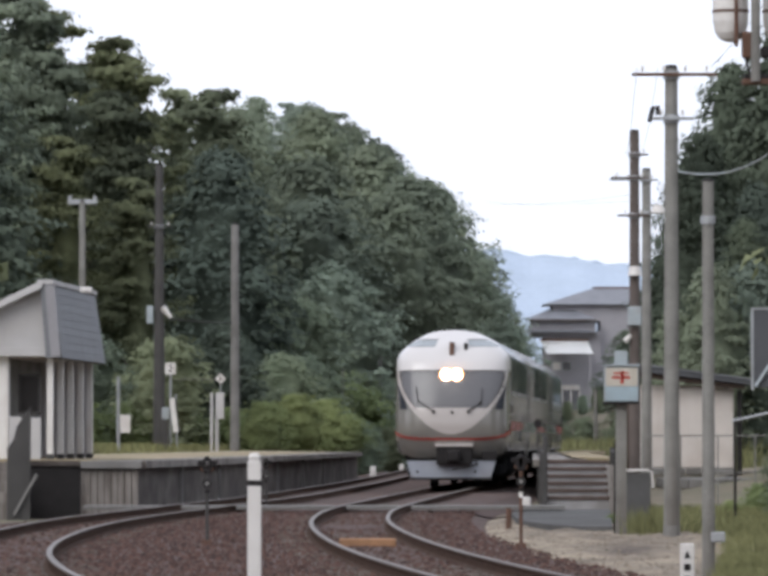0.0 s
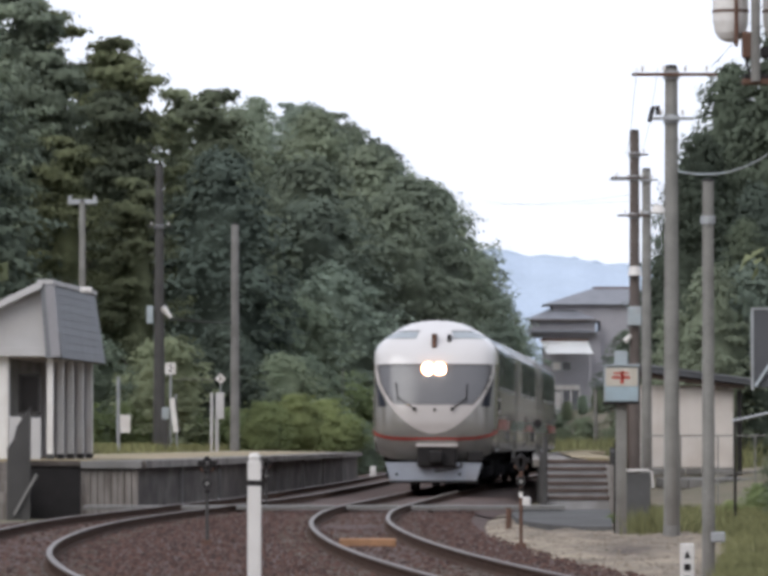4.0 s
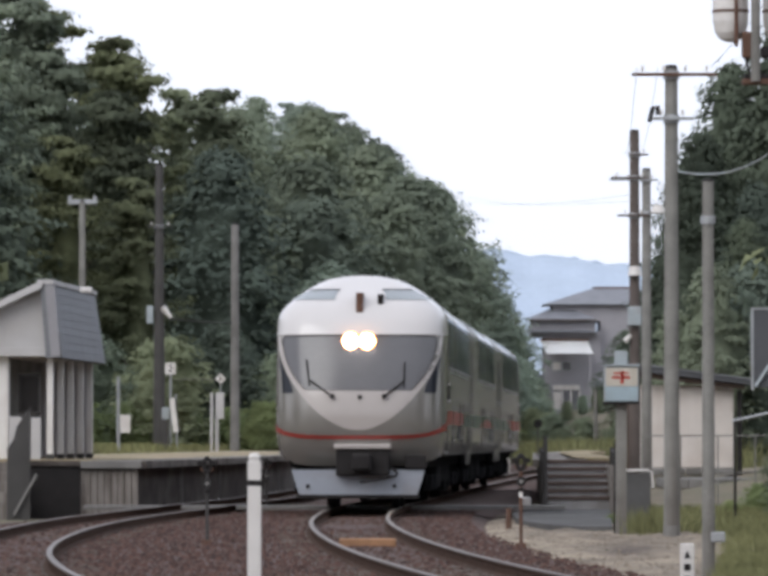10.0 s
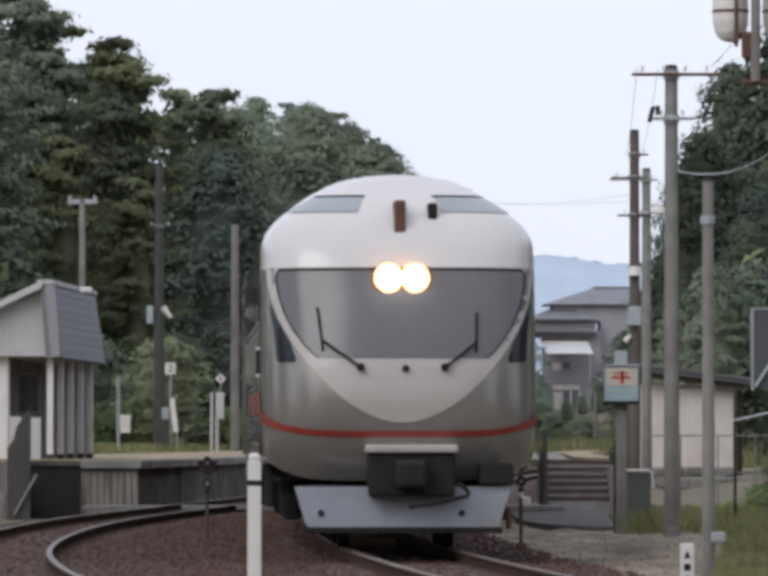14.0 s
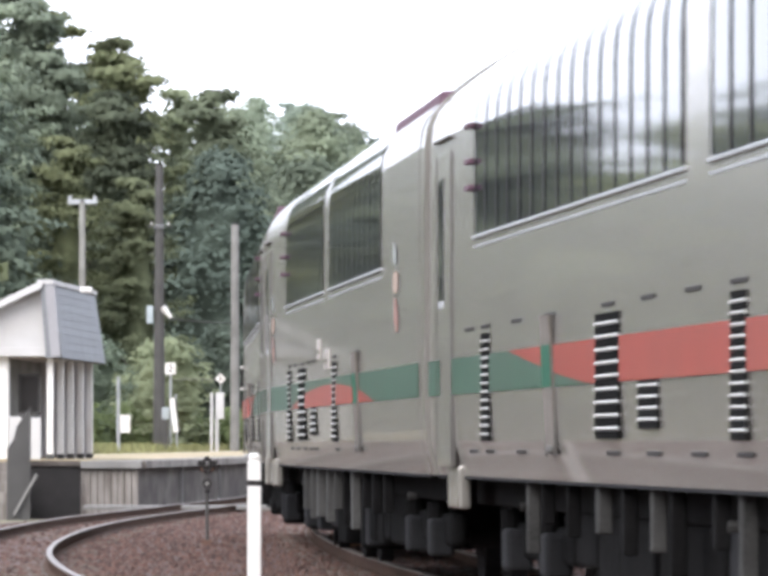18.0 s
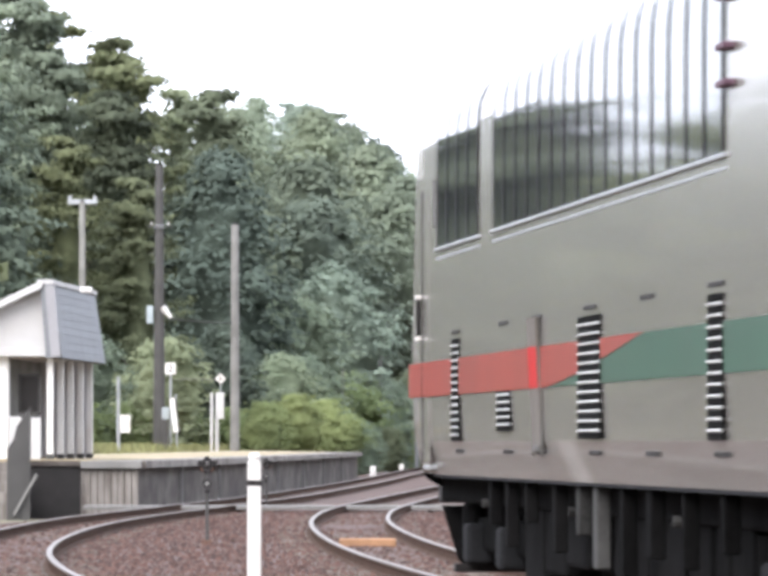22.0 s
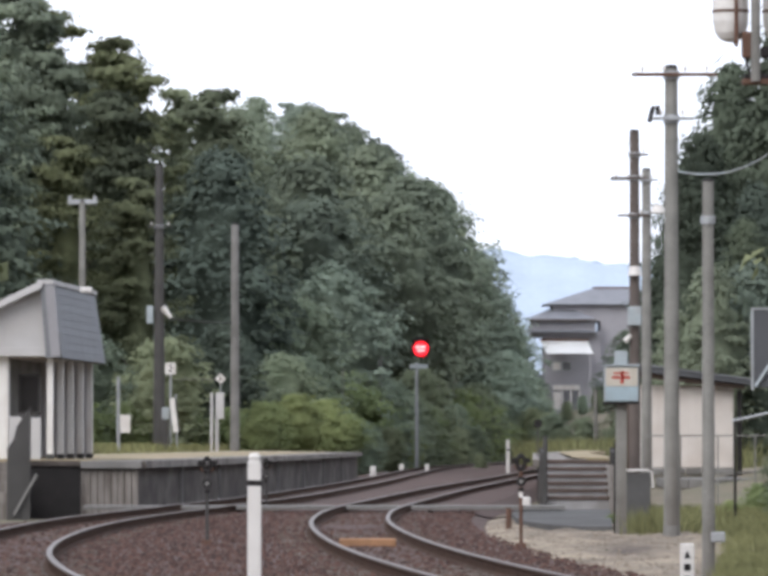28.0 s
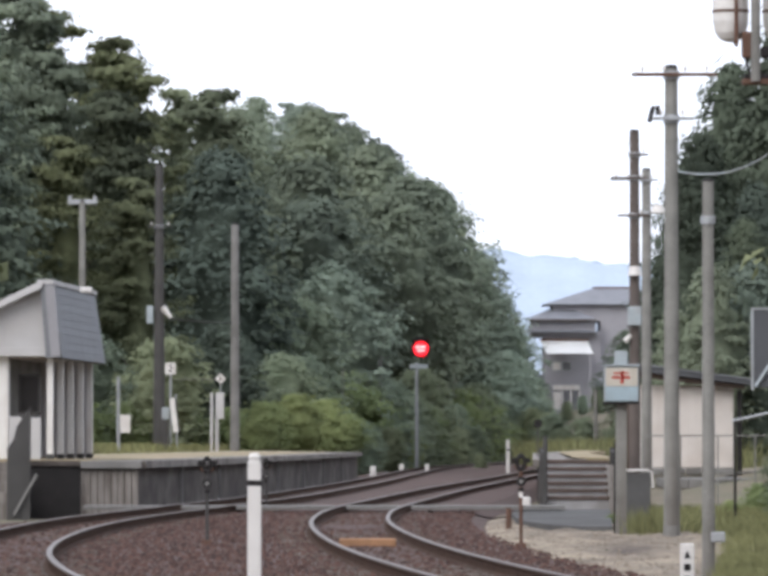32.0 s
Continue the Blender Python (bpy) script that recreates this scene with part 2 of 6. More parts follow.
def sweep(points, r, sides=6):
    """A thin unbroken tube along points."""
    bm = bmesh.new()
    pts = [Vector(p) for p in points]
    rings = []
    for i, p in enumerate(pts):
        d = (pts[min(i + 1, len(pts) - 1)] - pts[max(i - 1, 0)]).normalized()
        u = d.cross(Vector((0, 1, 0) if abs(d.y) < 0.9 else (1, 0, 0))).normalized()
        v = d.cross(u)
        rings.append([bm.verts.new(p + (u * math.cos(6.283185 * k / sides) + v * math.sin(6.283185 * k / sides)) * r) for k in range(sides)])
    for a, b in zip(rings, rings[1:]):
        for k in range(sides):
            bm.faces.new((a[k], a[(k + 1) % sides], b[(k + 1) % sides], b[k]))
    bm.faces.new(rings[0][::-1])
    bm.faces.new(rings[-1])
    bmesh.ops.recalc_face_normals(bm, faces=bm.faces)
    return bm


def prism(outline, y0, y1):
    """An outline of (x, z) pushed along y."""
    bm = bmesh.new()
    a = [bm.verts.new((x, y0, z)) for x, z in outline]
    b = [bm.verts.new((x, y1, z)) for x, z in outline]
    n = len(outline)
    for i in range(n):
        bm.faces.new((a[i], a[(i + 1) % n], b[(i + 1) % n], b[i]))
    bm.faces.new(a[::-1])
    bm.faces.new(b)
    bmesh.ops.recalc_face_normals(bm, faces=bm.faces)
    return bm


# ---- the two tracks' lines ----
LINE_Y = np.arange(-260.0, 760.0, 1.0)


def line(knots):
    x = np.interp(LINE_Y, [k[0] for k in knots], [k[1] for k in knots])
    w = np.exp(-0.5 * (np.arange(-12, 13) / 4.0) ** 2)
    xs = np.convolve(np.pad(x, 12, mode="reflect", reflect_type="odd"), w / w.sum(), mode="valid")
    return xs


MAIN_X = line([(-260, 36), (-150, 22), (-60, 11.5), (0, 5.705), (20, 3.74), (28, 2.907), (32, 2.566), (36, 2.232), (42, 1.675), (48, 1.171), (55.6, 0.613), (62, 0.208), (70, -0.141), (78, -0.384), (86, -0.529), (94, -0.508),
               (102, -0.396), (110, -0.093), (130, 0.79), (151, 1.76), (170, 2.76), (190, 3.9), (224, 5.6), (270, 8), (330, 12), (400, 19), (520, 33), (760, 66)])
LOOP_X = line([(-260, 42), (-150, 24), (-60, 11.6), (-20, 6.3), (0, 3.7), (20, 0.6), (36, -1.6), (51, -3.3), (60.5, -4.08), (70, -4.44), (80, -4.54), (88, -4.42), (100, -3.8),
               (110, -3.2), (123, -2.5), (131, -2.1), (169, -0.7), (193, 0.0), (224, 0.85), (244, 1.3), (268, 2.1), (297, 3.2), (330, 6), (400, 12), (520, 26), (760, 59)])


def main_x(y):
    return float(np.interp(y, LINE_Y, MAIN_X))


def loop_x(y):
    return float(np.interp(y, LINE_Y, LOOP_X))


MAIN_S = np.concatenate(([0.0], np.cumsum(np.hypot(1.0, np.diff(MAIN_X)))))
MAIN_S -= np.interp(0.0, LINE_Y, MAIN_S)


def on_main(s):
    """The point of the main track s metres beyond the camera's side."""
    y = float(np.interp(s, MAIN_S, LINE_Y))
    return Vector((main_x(y), y, 0.0))


def smooth01(a, b, v):
    t = min(1.0, max(0.0, (v - a) / (b - a)))
    return t * t * (3 - 2 * t)


# ---- ground ----
RIDGE_B = [-0.085, -0.0655, -0.0545, -0.0495, -0.0403, -0.0303, -0.0275, -0.0203, -0.007, -0.0003, 0.0072, 0.0095, 0.0132, 0.0156, 0.0165, 0.0188, 0.0212, 0.0245]
RIDGE_T = [0.100, 0.088, 0.075, 0.0705, 0.0637, 0.0595, 0.0572, 0.0590, 0.0560, 0.0495, 0.0445, 0.0403, 0.0353, 0.0328, 0.0295, 0.0245, 0.021, 0.004]


def ridge(x, y):
    """How high the wood's outline stands against the distance, on the bearing x / y."""
    return float(np.interp(x / y, RIDGE_B, RIDGE_T))


def wood_top(x, y):
    """Height of the tree tops on the wooded slope."""
    x = max(x, -0.03 * y)
    rise = 0.30 + 0.70 * smooth01(215, 385, y)
    return 1.14 + y * ridge(x, y) * rise


def slope(x, y):
    """Height of the bare ground."""
    z = -0.30
    foot = loop_x(y) - 6.0
    if 150 < y < 520:
        climb = max(0.0, wood_top(x, y) - 8.5)
        z += climb * smooth01(foot, foot - 9, x) * smooth01(180, 260, y) * (1 - smooth01(470, 520, y))
    right = main_x(min(y, 230)) + 5.5
    if y > 130:
        z += 0.55 * smooth01(right, right + 3, x) * smooth01(130, 200, y)
    if y > 260:
        z += 3.6 * smooth01(300, 470, y) * smooth01(6, 16, x)
    return z


ys = [-400, -200, -100, -60, -30] + list(range(0, 200, 6)) + list(range(200, 540, 8)) + [560, 620, 720, 900, 1300, 2000, 3000, 4800]
xs = [-3000, -900, -300, -120, -70] + [v * 1.5 for v in range(-32, 33)] + [55, 70, 120, 300, 900, 3000]
gv = [(x, y, slope(x, y)) for y in ys for x in xs]
nx = len(xs)
gf = [(j * nx + i, j * nx + i + 1, (j + 1) * nx + i + 1, (j + 1) * nx + i) for j in range(len(ys) - 1) for i in range(nx - 1)]
tagged(raw("ground", gv, gf, SOIL), "brown soil ground with patches of weeds", "ground", kind="structure")

# ballast bed under both tracks
bv, bf = [], []
for k, y in enumerate(range(-250, 700, 2)):
    lo, hi = sorted((loop_x(y), main_x(y)))
    for x, z in ((lo - 2.6, -0.36), (lo - 1.9, -0.15), (lo, -0.13), ((lo + hi) / 2, -0.17), (hi, -0.13), (hi + 1.7, -0.15), (hi + 2.5, -0.36)):
        bv.append((x + 0.12 * noise.noise((x, y * 0.31, 0)), y, z + 0.035 * noise.noise((x * 0.7, y * 0.23, 3)) + (0.05 if y > 300 else 0.0)))
    if k:
        bf += [((k - 1) * 7 + i, (k - 1) * 7 + i + 1, k * 7 + i + 1, k * 7 + i) for i in range(6)]
tagged(raw("ballast_bed", bv, bf, BALLAST), "rust-brown crushed stone ballast under two tracks", "ballast", kind="structure")

# sandy forecourt strip beside the main track
sv, sf = [], []
for k, y in enumerate(range(20, 112, 1)):
    for i in range(17):
        x = main_x(y) + 1.3 + i * 0.33
        rim = min(smooth01(0, 4, i), smooth01(16, 11, i))
        sv.append((x, y, -0.40 + 0.2 * rim + 0.06 * noise.noise((x * 1.3, y * 0.22, 0)) + 0.05 * noise.noise((x * 3, y * 0.6, 4))))
    if k:
        sf += [((k - 1) * 17 + i, (k - 1) * 17 + i + 1, k * 17 + i + 1, k * 17 + i) for i in range(16)]
tagged(raw("gravel_strip", sv, sf, GRAVEL), "pale sandy gravel strip beside the railway track", "gravel", kind="structure")

# ---- rails ----
RAIL_SHAPE = [(-0.063, -0.14), (0.063, -0.14), (0.063, -0.128), (0.012, -0.112), (0.012, -0.04), (0.032, -0.03), (0.032, -0.004), (0.026, 0.0),
              (-0.026, 0.0), (-0.032, -0.004), (-0.032, -0.03), (-0.012, -0.04), (-0.012, -0.112), (-0.063, -0.128)]


def track(label, xline, y0, y1):
    t = thing("railway_track", 0, 0, 0, label, "track", "railway tracks", kind="structure")
    n = len(RAIL_SHAPE)
    steps = np.arange(y0, y1, 1.0)
    for side in (-0.566, 0.566):
        side_v, side_f, head_v, head_f = [], [], [], []
        for k, y in enumerate(steps):
            h = xline(y + 0.5) - xline(y - 0.5)
            c = 1 / math.hypot(1, h)
            px, py = xline(y) + side * c, y - side * h * c
            side_v += [(px + a, py, b) for a, b in RAIL_SHAPE]
            head_v += [(px - 0.031, py, 0.0015), (px + 0.031, py, 0.0015), (px + 0.0335, py, -0.012), (px - 0.0335, py, -0.012)]
            if k:
                side_f += [((k - 1) * n + i, (k - 1) * n + (i + 1) % n, k * n + (i + 1) % n, k * n + i) for i in range(n)]
                head_f += [((k - 1) * 4 + i, (k - 1) * 4 + (i + 1) % 4, k * 4 + (i + 1) % 4, k * 4 + i) for i in range(4)]
        r = raw("rail", side_v, side_f, RAIL_WEB, t, "rusty steel rail")
        raw("rail_head", head_v, head_f, RAIL, r, "worn bright rail head")
    return t


main_track = track("curving main railway track with rusty rails", main_x, -240, 560)
loop_track = track("curving passing-loop track along the platform", loop_x, 12, 560)
bm = box(-1.05, 1.05, -0.11, 0.11, -0.31, -0.132, 0.015)
first = part("sleeper", bm, SLEEPER, main_track)
first.matrix_basis = pose(main_x(30), 30, 0)
for xline, owner in ((main_x, main_track), (loop_x, loop_track)):
    for i in range(1, 150):
        y = 30 + i * 0.62
        turn = -math.degrees(math.atan(xline(y + 0.5) - xline(y - 0.5)))
        shared("sleeper", first, owner, pose(xline(y), y, random.uniform(-0.012, 0.008), 0, 0, turn + random.uniform(-1, 1)))
# switch rods and wooden block between the rails
slab = thing("timber_block", main_x(72) + 0.02, 72, -0.12, "weathered orange-brown timber block between the rails", "timber")
part("block", box(-0.38, 0.32, -0.18, 0.18, -0.02, 0.09, 0.02), material("raw_timber", (0.28, 0.15, 0.08), 0.85, 0, 3, 0.3, 0.3, 30), slab)

# ---- level foot crossing between the platforms ----
walkway = thing("foot_crossing", 0, 0, 0, "grey plank foot crossing over both tracks", "crossing", kind="structure")
plank = None
for i in range(44):
    x = -5.4 + i * 0.2
    if min(abs(x - (main_x(108) + s)) for s in (-0.566, 0.566)) < 0.12 or min(abs(x - (loop_x(108) + s)) for s in (-0.566, 0.566)) < 0.12:
        continue
    if plank is None:
        plank = part("plank", box(-0.098, 0.098, -0.75, 0.75, -0.075, -0.012, 0.004), CONCRETE, walkway)
        plank.matrix_basis = pose(x, 108, 0)
    else:
        shared("plank", plank, walkway, pose(x, 108, random.uniform(-0.004, 0.003), 0, 0, random.uniform(-0.3, 0.3)))


# ---- platforms ----
def platform(name, label, edge, y0, y1, outward, width, top):
    """A platform whose edge line is edge(y), reaching outward (-1 or 1) from it."""
    p = thing(name, 0, 0, 0, label, "platform", kind="structure")
    rows = list(np.arange(y0, y1 + 0.1, 3.0))
    wv, wf, cv, cf, dv, df = [], [], [], [], [], []
    for k, y in enumerate(rows):
        e, f = edge(y), edge(y) + outward * width
        wv += [(e, y, -0.35), (e, y, top - 0.14), (f, y, top - 0.14), (f, y, -0.35)]
        a = e - outward * 0.16
        cv += [(a, y, top - 0.14), (a, y, top), (e + outward * 0.9, y, top), (e + outward * 0.9, y, top - 0.14)]
        g = 0.03 * noise.noise((0, y, 1))
        dv += [(e + outward * 0.9, y, top - 0.1), (e + outward * 0.9, y, top + 0.004), (e + outward * (0.4 * width), y, top + 0.05 + g), (f, y, top + 0.02), (f, y, top - 0.1)]
        if k:
            for faces, n in ((wf, 4), (cf, 4), (df, 5)):
                faces += [((k - 1) * n + i, (k - 1) * n + (i + 1) % n, k * n + (i + 1) % n, k * n + i) for i in range(n)]
    last = len(rows) - 1
    for faces, n in ((wf, 4), (cf, 4), (df, 5)):
        faces += [tuple(range(n))[::-1], tuple(last * n + i for i in range(n))]
    raw("retaining_wall", wv, wf, DARK_CONCRETE, p, "dark stained concrete wall")
    raw("coping", cv, cf, PALE_CONCRETE, p, "pale concrete edge slabs")
    raw("surface", dv, df, STRAW, p, "dry grass and gravel surface")
    return p


def left_edge(y):
    return loop_x(y) - 1.5


def right_edge(y):
    return max(main_x(y) + 1.5, 0.0253 * y + 0.16)


left_platform = platform("platform_left", "low concrete platform with dry-grass top along the loop track", left_edge, 111, 214, -1, 9.0, 0.80)
right_platform = platform("platform_right", "low concrete platform reached by steps", right_edge, 113.2, 214, 1, 1.5, 0.82)
# pale board panels on the near end of the left platform
for i in range(9):
    x0 = -5.78 + i * 0.128
    part("end_board", box(x0, x0 + 0.115, 110.93, 110.99, -0.3, 0.62, 0.006), PALE_CONCRETE, left_platform)
# pilasters on the platform wall
for y in (120, 130, 141, 153, 166, 180, 195):
    part("pilaster", box(left_edge(y) - 0.05, left_edge(y) + 0.06, y - 0.14, y + 0.14, -0.3, 0.66, 0.01), CONCRETE, left_platform)
# black panel painting the stair well's shade; coping across the near end
part("end_shade_panel", box(-6.75, -5.72, 110.9, 110.98, -0.3, 0.70, 0.006), BLACK, left_platform, "black panel painting the end wall's shade")
part("coping", box(-5.72, left_edge(111) + 0.08, 110.82, 110.99, 0.655, 0.798, 0.01), CONCRETE, left_platform, "grey concrete edge beam")
part("coping", box(-7.0, -5.73, 110.85, 110.99, 0.70, 0.80, 0.01), DARK_CONCRETE, left_platform)


# ---- steps up to the right platform ----
steps = thing("platform_steps", 3.05, 110.6, 0, "grey concrete steps with dark nosings between dark posts", "steps", kind="structure")
for i in range(6):
    z = 0.13 + i * 0.135
    s = part("step", box(0.02, 1.24, i * 0.42, 2.6, z - 0.135 - (0.4 if i == 0 else 0), z, 0.012), STEP, steps)
    part("nosing", box(0.0, 1.26, i * 0.42 - 0.03, i * 0.42 + 0.03, z - 0.06, z + 0.003, 0.008), BROWN, s, "dark worn nosing")
part("side_kerb", box(1.19, 1.27, -0.08, 2.5, -0.3, 0.72, 0.01), PALE_CONCRETE, steps, "pale side kerb")
for x in (-0.02, 1.33):
    for y, top in ((-0.12, 1.27 if x < 0 else 1.0), (2.5, 1.05)):
        part("post", rod((x, y, -0.3), (x, y, top), 0.045, 0.045, 10), POLE_DARK, steps, "dark steel post")
    part("handrail", rod((x, -0.12, 0.9), (x, 2.5, 1.0), 0.025, 0.025, 8), POLE_DARK, steps, "dark handrail")
bm = bmesh.new()
corner = [(2.5, 110.4), (2.25, 104), (2.2, 98), (2.3, 93), (2.6, 89.5), (3.0, 88.2), (3.42, 88.0), (4.25, 110.4)]
lo, hi = [bm.verts.new((x, y, -0.32)) for x, y in corner], [bm.verts.new((x, y, -0.11)) for x, y in corner]
bm.faces.new(hi)
for i in range(len(corner)):
    j = (i + 1) % len(corner)
    bm.faces.new((lo[i], lo[j], hi[j], hi[i]))
bmesh.ops.recalc_face_normals(bm, faces=bm.faces)
tagged(part("approach_slab", bm, SLAB), "grey concrete approach slab before the steps", "slab", kind="structure")

# steps at the end of the left platform
lsteps = thing("platform_steps", -7.3, 109.6, 0, "concrete steps with a dark side panel rising to the platform", "steps", kind="structure")
for i in range(5):
    z = 0.02 + i * 0.19
    part("step", box(-1.2, 0.42, i * 0.28, 1.4, z - 0.19 - (0.3 if i == 0 else 0), z, 0.012), PALE_CONCRETE, lsteps)
part("side_panel", prism([(0.28, -0.3), (0.71, -0.3), (0.71, 1.82), (0.62, 1.66), (0.46, 1.45), (0.40, 1.2), (0.28, 1.04)], -0.1, -0.02), POLE_DARK, lsteps, "dark grey side panel")
part("brace", rod((0.42, -0.16, -0.2), (0.84, -0.16, 0.55), 0.03, 0.03, 8), CONCRETE, lsteps, "pale diagonal brace")


# ---- the train ----
BODY_Z = [0.70, 0.92, 1.15, 1.45, 1.8, 2.27, 2.6, 2.9, 3.2, 3.32, 3.42, 3.53, 3.65, 3.78, 3.90, 3.98, 4.03, 4.055]
BODY_W = [1.30, 1.40, 1.455, 1.468, 1.47, 1.47, 1.47, 1.47, 1.468, 1.455, 1.415, 1.325, 1.18, 1.00, 0.80, 0.60, 0.34, 0.0]
RAKE_Z = [0.70, 1.0, 1.3, 1.6, 1.95, 2.3, 2.65, 3.0, 3.25, 3.5, 3.7, 3.85, 3.97, 4.055]
RAKE_Y = [0.34, 0.14, 0.02, 0.0, 0.04, 0.14, 0.27, 0.42, 0.56, 0.80, 1.12, 1.45, 1.72, 1.98]
CAB = 2.0


def half_width(z):
    return float(np.interp(z, BODY_Z, BODY_W))


def nose(u, z, off=0.0):
    """A point on the rounded cab front: u from -1 to 1 across, z up; off lifts it off the surface."""
    def at(u, z):
        w, a = half_width(z), min(1.0, abs(u))
        p = 3.0
        back = float(np.interp(z, RAKE_Z, RAKE_Y)) * (1 - 0.25 * a ** 3) + 1.3 * (1 - (1 - min(a, 0.9999) ** p) ** (1 / p))
        return Vector((w * u, min(back, CAB - 0.001), z))
    q = at(u, z)
    if off:
        du, dz = at(min(u + 0.01, 0.999), z) - at(max(u - 0.01, -0.999), z), at(u, z + 0.02) - at(u, z - 0.02)
        q += du.cross(dz).normalized() * off
    return q


def nose_patch(rows, off, cols=12):
    """rows of (z, low u, high u), a skin on the cab front."""
    bm = bmesh.new()
    grid = [[bm.verts.new(nose(a + (b - a) * i / cols, z, off)) for i in range(cols + 1)] for z, a, b in rows]
    for r0, r1 in zip(grid, grid[1:]):
        for i in range(cols):
            bm.faces.new((r0[i], r0[i + 1], r1[i + 1], r1[i]))
    return bm


def flipped(bm, length):
    """Turns parts of a front cab round to the car's far end."""
    if length:
        bmesh.ops.transform(bm, matrix=Matrix.Translation((0, length, 0)) @ Matrix.Rotation(math.pi, 4, "Z"), verts=bm.verts)
    return bm


def shell(y0, y1, zs):
    bm = bmesh.new()
    ring = [(-half_width(z), z) for z in zs] + [(half_width(z), z) for z in reversed(zs) if half_width(z) > 0.01]
    steps = max(2, int((y1 - y0) / 2))
    rows = [[bm.verts.new((x, y0 + (y1 - y0) * k / steps, z)) for x, z in ring] for k in range(steps + 1)]
    n = len(ring)
    for a, b in zip(rows, rows[1:]):
        for i in range(n):
            bm.faces.new((a[i], a[(i + 1) % n], b[(i + 1) % n], b[i]))
    bm.faces.new(rows[0])
    bm.faces.new(rows[-1][::-1])
    bmesh.ops.recalc_face_normals(bm, faces=bm.faces)
    return bm


def side_skin(points, side, off):
    """A skin on the flat car side: points of (y, low z, high z)."""
    bm = bmesh.new()
    grid = []
    for y, a, b in points:
        grid.append([bm.verts.new((side * (half_width(z) + off), y, z)) for z in (a, (a + b) / 2, b)])
    for g, h in zip(grid, grid[1:]):
        for i in range(2):
            bm.faces.new((g[i], g[i + 1], h[i + 1], h[i]) if side < 0 else (g[i], h[i], h[i + 1], g[i + 1]))
    return bm


PANE_Z = [2.475, 2.7, 2.95, 3.12, 3.24, 3.33, 3.41, 3.48, 3.55, 3.63, 3.72]


def band(y0, y1, zs, side, off):
    bm = bmesh.new()
    g = [[bm.verts.new((side * (half_width(z) + off), y, z + off * 0.5)) for y in (y0, y1)] for z in zs]
    for a, b in zip(g, g[1:]):
        bm.faces.new((a[0], a[1], b[1], b[0]))
    return bm


def louvre(car, side, y, width, z0, z1, slats):
    x = side * (half_width((z0 + z1) / 2) + 0.014)
    lo = part("louvre", box(min(x, x - side * 0.03), max(x, x - side * 0.03), y - width / 2, y + width / 2, z0 - 0.02, z1 + 0.02), UNDER, car, "black louvre opening with bright slats")
    pitch = (z1 - z0) / slats
    firsts = None
    for i in range(slats):
        z = z0 + (i + 0.5) * pitch
        if firsts is None:
            firsts = part("slat", box(-0.009, 0.009, -width / 2, width / 2, -pitch * 0.14, pitch * 0.14, m=pose(0, 0, 0, 0, side * 42, 0)), SLAT, lo)
            firsts.matrix_basis = pose(x - side * 0.005, y, z)
        else:
            shared("slat", firsts, lo, pose(x - side * 0.005, y, z))


